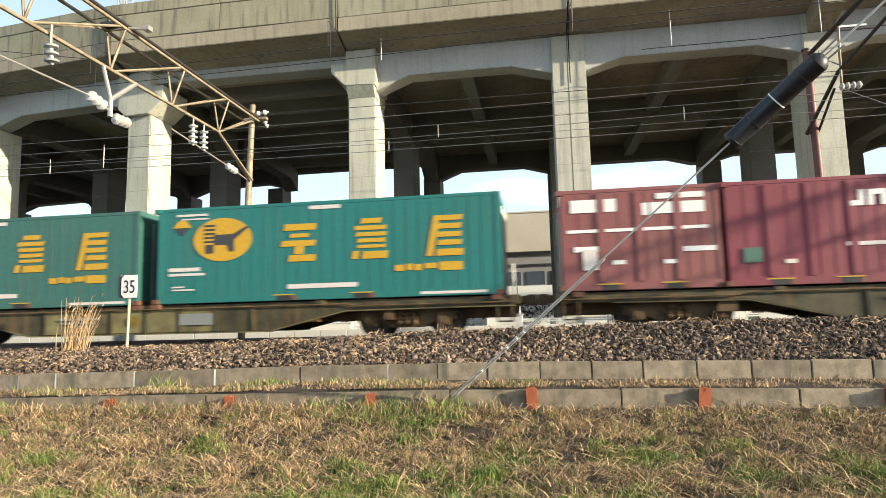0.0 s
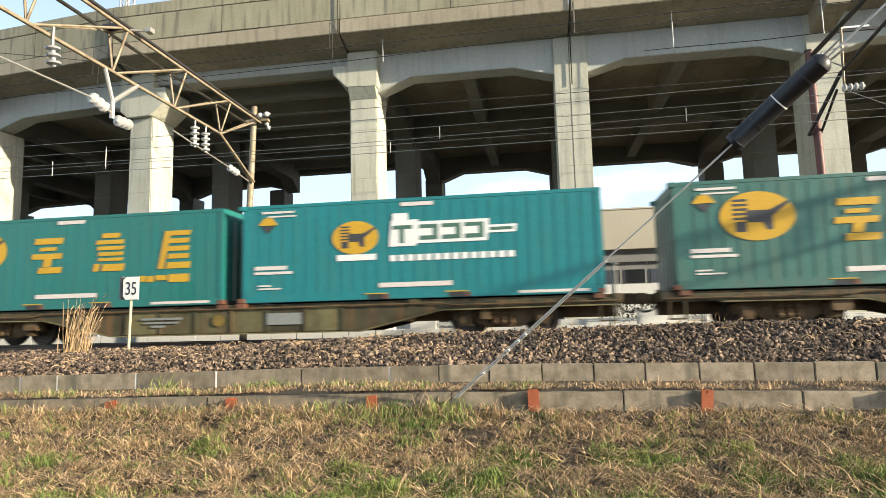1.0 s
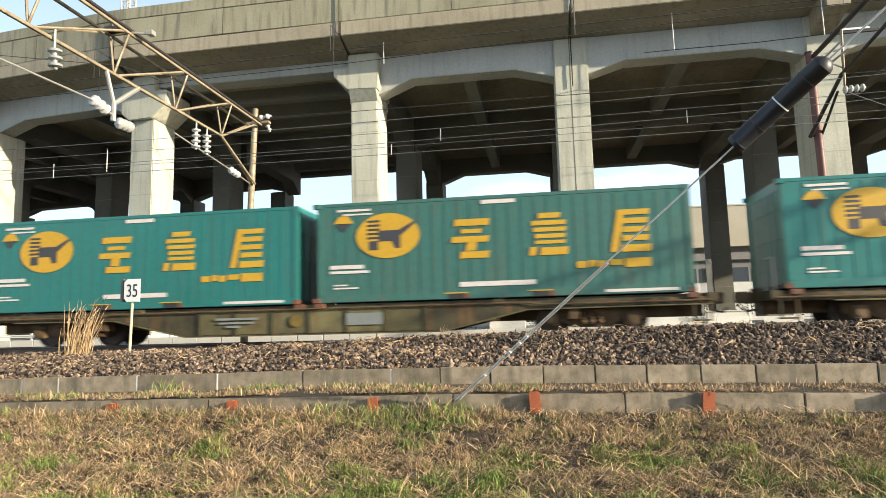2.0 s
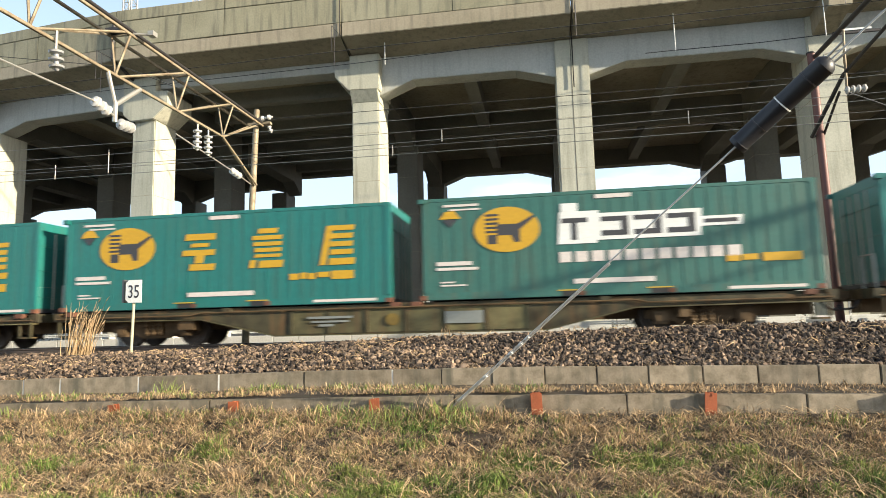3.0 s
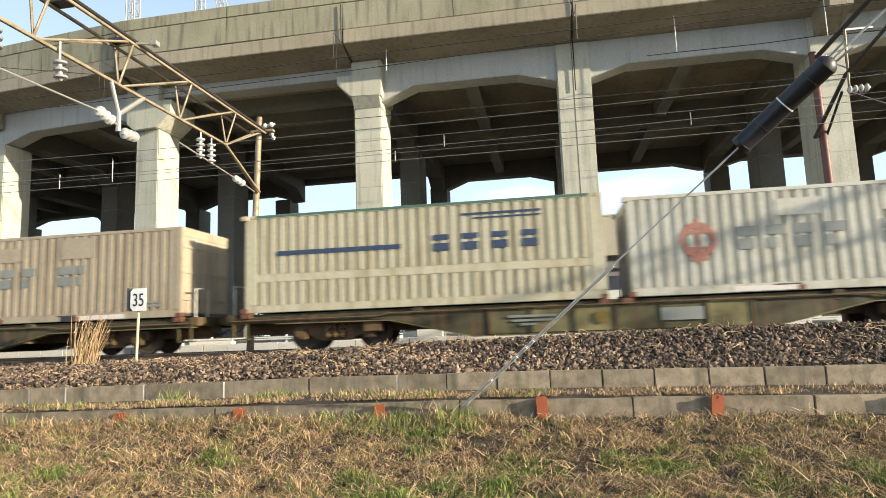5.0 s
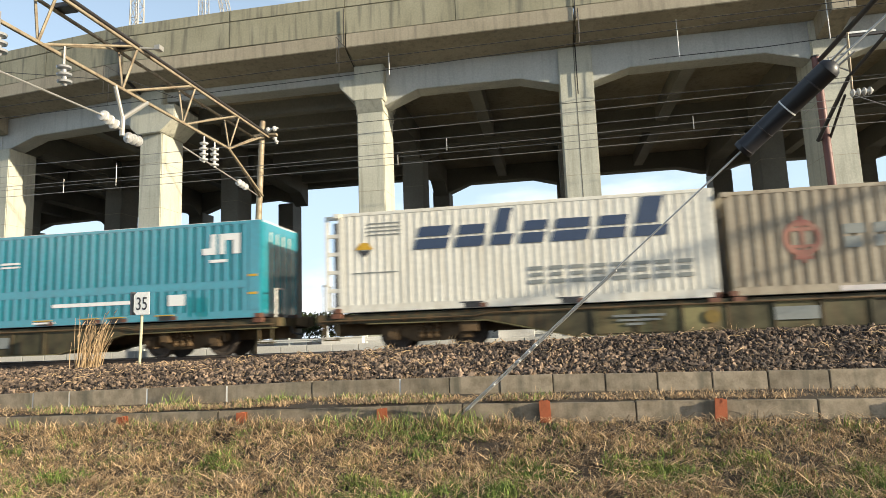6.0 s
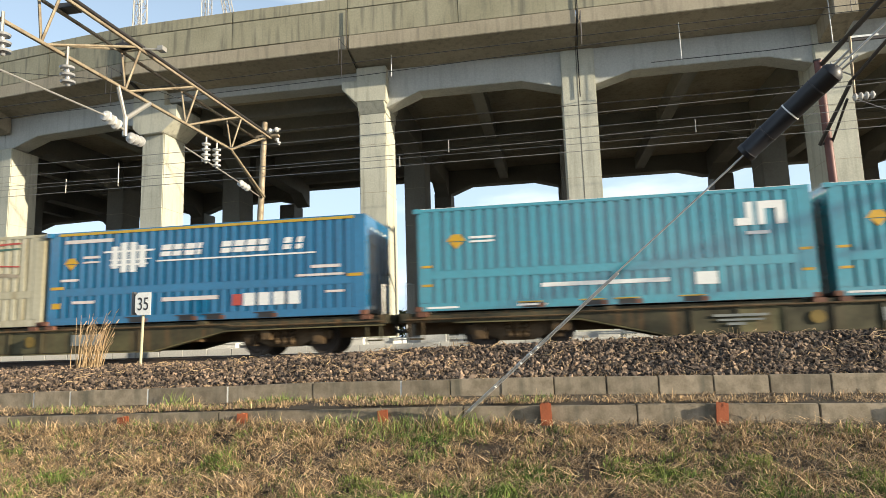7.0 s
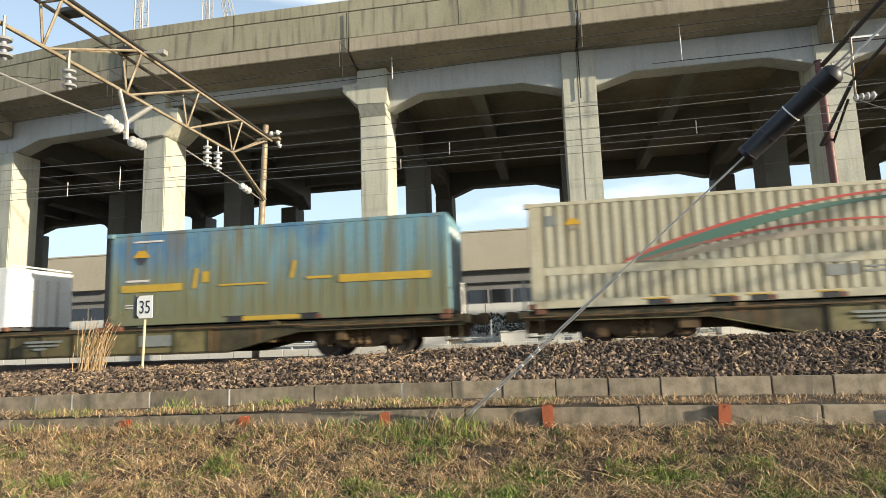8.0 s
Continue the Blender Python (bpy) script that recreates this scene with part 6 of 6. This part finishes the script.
def build_grass():
    rng = random.Random(21)
    straw, brown, green, fringe = [], [], [], []
    # fresh green patches: centre, radius, strength
    fresh = ((-1.65, -8.6, 0.75, 0.95), (-0.9, -8.3, 0.5, 0.6), (-2.6, -8.9, 0.5, 0.5), (-5.6, -8.8, 0.3, 0.8), (-6.9, -7.7, 0.35, 0.5), (0.6, -8.8, 0.6, 0.7), (1.3, -7.3, 0.55, 0.55),
             (2.3, -7.0, 0.5, 0.4), (-1.8, -6.1, 0.5, 0.55), (-2.9, -6.0, 0.6, 0.4), (3.0, -8.2, 0.5, 0.4), (-4.6, -7.2, 0.4, 0.35), (-0.2, -7.4, 0.5, 0.35))
    for _ in range(44000):
        y = -5.65 - 4.0 * rng.random() ** 0.9
        half = (y + 15.5) * 0.80 + 1.0
        x = -1.6 + rng.uniform(-half, half)
        z = ground_z(x, y)
        patch = 0.55 * noise.noise((x * 1.3, y * 1.6, 9)) + 0.05 * (-7.2 - y) - 0.06
        for fx, fy, fr, fs in fresh:
            patch += fs * math.exp(-((x - fx) ** 2 + (1.3 * (y - fy)) ** 2) / fr ** 2)
        bare = noise.noise((x * 1.6, y * 2.2, 40)) + 0.5 * noise.noise((x * 4.5, y * 5, 17))
        comb = 3.0 * noise.noise((x * 0.8, y * 0.8, 70)) - 1.2
        clump = noise.noise((x * 2.4, y * 2.9, 81))
        tall = max(0.35, 1.05 + 1.3 * clump + 0.5 * noise.noise((x * 1.2, y * 1.4, 55)))
        z += 0.05 * clump
        if bare < -0.27 and patch < 0.3:
            if rng.random() < 0.5:
                brown.append((x, y, z, rng.uniform(0.05, 0.12) * tall, 7, 0.05, comb))
            continue
        q = patch + rng.gauss(0, 0.17)
        if q > 0.23:
            green.append((x, y, z, rng.uniform(0.05, 0.13) * tall, 9, 0.045, comb))
        elif rng.random() < 0.40 - 0.35 * bare - 0.8 * clump:
            brown.append((x, y, z, rng.uniform(0.05, 0.12) * tall, 8, 0.06, comb))
        elif rng.random() < 0.8:
            straw.append((x, y, z, rng.uniform(0.055, 0.125) * tall, 8, 0.055, comb))
            if rng.random() < 0.12:
                green.append((x, y, z, rng.uniform(0.06, 0.14), 5, 0.04, comb))
    # sparser grass on the foreground towards the viewer
    for _ in range(5000):
        x, y = rng.uniform(-9, 9), rng.uniform(-17.5, -9.6)
        (straw if rng.random() < 0.6 else green if rng.random() < 0.4 else brown).append((x, y, ground_z(x, y), rng.uniform(0.05, 0.12), 8, 0.09, rng.uniform(0, 6.3)))
    # fallen stalks lying across the tufts
    flat = []
    for _ in range(6500):
        y = -5.66 - 3.6 * rng.random()
        half = (y + 15.5) * 0.80 + 1.0
        x = -1.6 + rng.uniform(-half, half)
        comb = 2.5 * noise.noise((x * 0.6, y * 0.6, 70)) - 0.4
        flat.append((x, y, ground_z(x, y) + rng.uniform(0.03, 0.10), rng.choice((0.12, 0.17, 0.22, 0.30, 0.30, 0.5)), 4, 0.07, comb + rng.uniform(0, 6.3)))
    for _ in range(5600):
        x = rng.uniform(-12, 7) if rng.random() < 0.6 else rng.uniform(-7.5, -0.6)
        z = step_curve(KERB_TOP, x) - 0.31
        comb = rng.uniform(0, 6.3)
        if rng.random() < 0.68:
            y = rng.uniform(-5.44, -4.72)
            thick = noise.noise((x * 1.1, y * 2.0, 33)) + 0.6 * noise.noise((x * 4.0, y * 4.0, 14)) + (0.04 if x < 0 else -0.06)
            if thick > -0.1:
                (green if x < 0.2 and rng.random() < 0.05 + 0.45 * max(0, thick) else brown if rng.random() < 0.45 else fringe).append((x, y, z, rng.uniform(0.03, 0.12) * (1 + 1.2 * max(0, thick)), 8, 0.07, comb))
        elif x < -0.6 or rng.random() < 0.2:
            y = rng.uniform(-5.9, -5.62)
            lush = 0.28 if -3.7 < x < -1.2 else 0.1
            (green if rng.random() < lush else brown if rng.random() < 0.45 else fringe).append((x, y, ground_z(x, y), rng.uniform(0.12, 0.30) * (1 + 0.5 * noise.noise((x * 2.0, 3, 8))), 8, 0.07, comb))
    # taller clumps by the kerb and on the ballast
    for x, y, h, n, s, g in ((-2.3, -5.95, 0.34, 160, 0.28, 1), (-3.1, -5.9, 0.28, 110, 0.25, 1), (1.9, -5.8, 0.2, 70, 0.3, 0), (-1.75, -5.78, 0.48, 170, 0.2, 0), (-1.5, -5.75, 0.42, 120, 0.2, 1), (-2.6, -5.72, 0.34, 60, 0.25, 1), (-2.9, -5.72, 0.36, 90, 0.3, 0), (-3.4, -5.7, 0.35, 50, 0.25, 1), (-4.4, -5.75, 0.3, 110, 0.3, 0), (-5.4, -5.75, 0.32, 110, 0.3, 0), (-6.3, -5.72, 0.3, 90, 0.3, 1), (-8.6, -5.75, 0.3, 90, 0.3, 0), (-6.85, -4.75, 0.34, 60, 0.15, 1), (-6.6, -4.7, 0.25, 30, 0.1, 0),
                             (-7.6, -5.75, 0.42, 50, 0.2, 0), (-10, -5.8, 0.3, 50, 0.25, 0), (-2.3, -1.3, 0.42, 26, 0.1, 0), (-3.8, -1.2, 0.3, 16, 0.08, 0), (3.6, -1.7, 0.4, 14, 0.1, 0),
                             (-3.0, -4.75, 0.2, 40, 0.3, 0), (-8.8, -0.9, 0.35, 14, 0.08, 0)):
        (green if g else fringe).append((x, y, (bed_z(x, y) if y > -4.5 else ground_z(x, y)), h, n, s, 1.0))
    for _ in range(1100):
        x = rng.uniform(-13, -0.9)
        y = rng.uniform(-5.95, -5.6)
        if noise.noise((x * 1.7, y, 23)) > -0.25:
            (brown if rng.random() < 0.4 else fringe).append((x, y, ground_z(x, y), rng.uniform(0.10, 0.26), 8, 0.08, rng.uniform(0, 6.3)))
    # straw litter drifted against the kerb and over the ledge
    for _ in range(4200):
        x = rng.uniform(-13, 8)
        y = -4.5 + 2.4 * rng.random() ** 2.4 if rng.random() < 0.5 else rng.uniform(-5.62, -4.7)
        if noise.noise((x * 1.4, y * 1.4, 61)) > -0.15:
            flat.append((x, y, (bed_z(x, y) + 0.02 if y > -4.55 else step_curve(KERB_TOP, x) - 0.31), rng.uniform(0.08, 0.26), 3, 0.06, rng.uniform(0, 6.3)))
    for _ in range(420):
        x, y = rng.uniform(-14, 8), rng.uniform(-4.4, -1.4)
        fringe.append((x, y, bed_z(x, y), rng.uniform(0.05, 0.14), 3, 0.02, rng.uniform(0, 6.3)))
    blades("dry_grass", straw, M_STRAW, "dense matted dry straw-coloured grass on the slope", "grass", 1.3, 0.0046, 0.45)
    blades("fallen_grass", flat, M_STRAW, "fallen dry grass stalks lying over the slope", "grass", 0.5, 0.0050, 1.2)
    blades("brown_grass", brown, M_BROWN, "brown dead grass matted between the straw", "grass", 1.3, 0.0055, 0.5)
    blades("green_grass", green, M_GREEN, "fresh green grass tufts among the straw", "grass", 0.95, 0.0058, 0.2)
    blades("kerb_grass", fringe, M_STRAW, "dry grass fringe along the kerbs", "grass", 1.25, 0.0048, 0.3)
    # dry curling runners on the ballast
    rt = random.Random(12)
    tw = Geo()
    for _ in range(170):
        x, y = rt.uniform(-11.0, 8.0), rt.uniform(-4.3, -1.4)
        a, r = rt.uniform(0, 6.3), rt.uniform(0.12, 0.35)
        n = 7
        pts = [(x + r * math.cos(a + 0.32 * i), y + 0.5 * r * math.sin(a + 0.32 * i), bed_z(x, y) + 0.05 + 0.09 * math.sin(i * math.pi / n) * rt.uniform(0.6, 1.3)) for i in range(n)]
        tw.path(pts, 0.0055, 4)
    tagged(new("dry_runners", tw.mesh("dry_runners", M_STRAW)), "dry curling plant runners on the ballast", "plant", kind="stuff")
    # a tall dry reed clump beside the sign
    reed = thing("reed_clump", "tall dry straw-coloured reed clump at the trackside", "grass clump")
    rg = random.Random(5)
    for _ in range(64):
        bx, by = -11.75 + rg.gauss(0, 0.17), -1.2 + rg.gauss(0, 0.1)
        h = rg.uniform(0.6, 1.45)
        tx, ty = bx + rg.uniform(-0.12, 0.42), by + rg.uniform(-0.15, 0.15)
        z = bed_z(bx, by) - 0.03
        g = Geo().rod((bx, by, z), ((bx + tx) / 2 - 0.03, (by + ty) / 2, z + h * 0.55), 0.009, 0.008, seg=4).rod(((bx + tx) / 2 - 0.03, (by + ty) / 2, z + h * 0.55), (tx, ty, z + h), 0.008, 0.003, seg=4)
        if rg.random() < 0.3:
            g.rod((tx, ty, z + h), (tx + 0.08, ty, z + h + 0.1), 0.014, 0.004, seg=5)
        part("stalk", g, M_STRAW, reed)


build_gantry()
build_wires()
build_tensioner()
build_sign()
build_grass()


def motions():
    """The whole train rolls past at a steady speed."""
    for ob, u, z in moving:
        walk(ob, [(t, pose(u + SPEED * t, TRACK_Y, z)) for t in (0.0, 2.0, 4.0, 6.0, CLIP)])


motions()
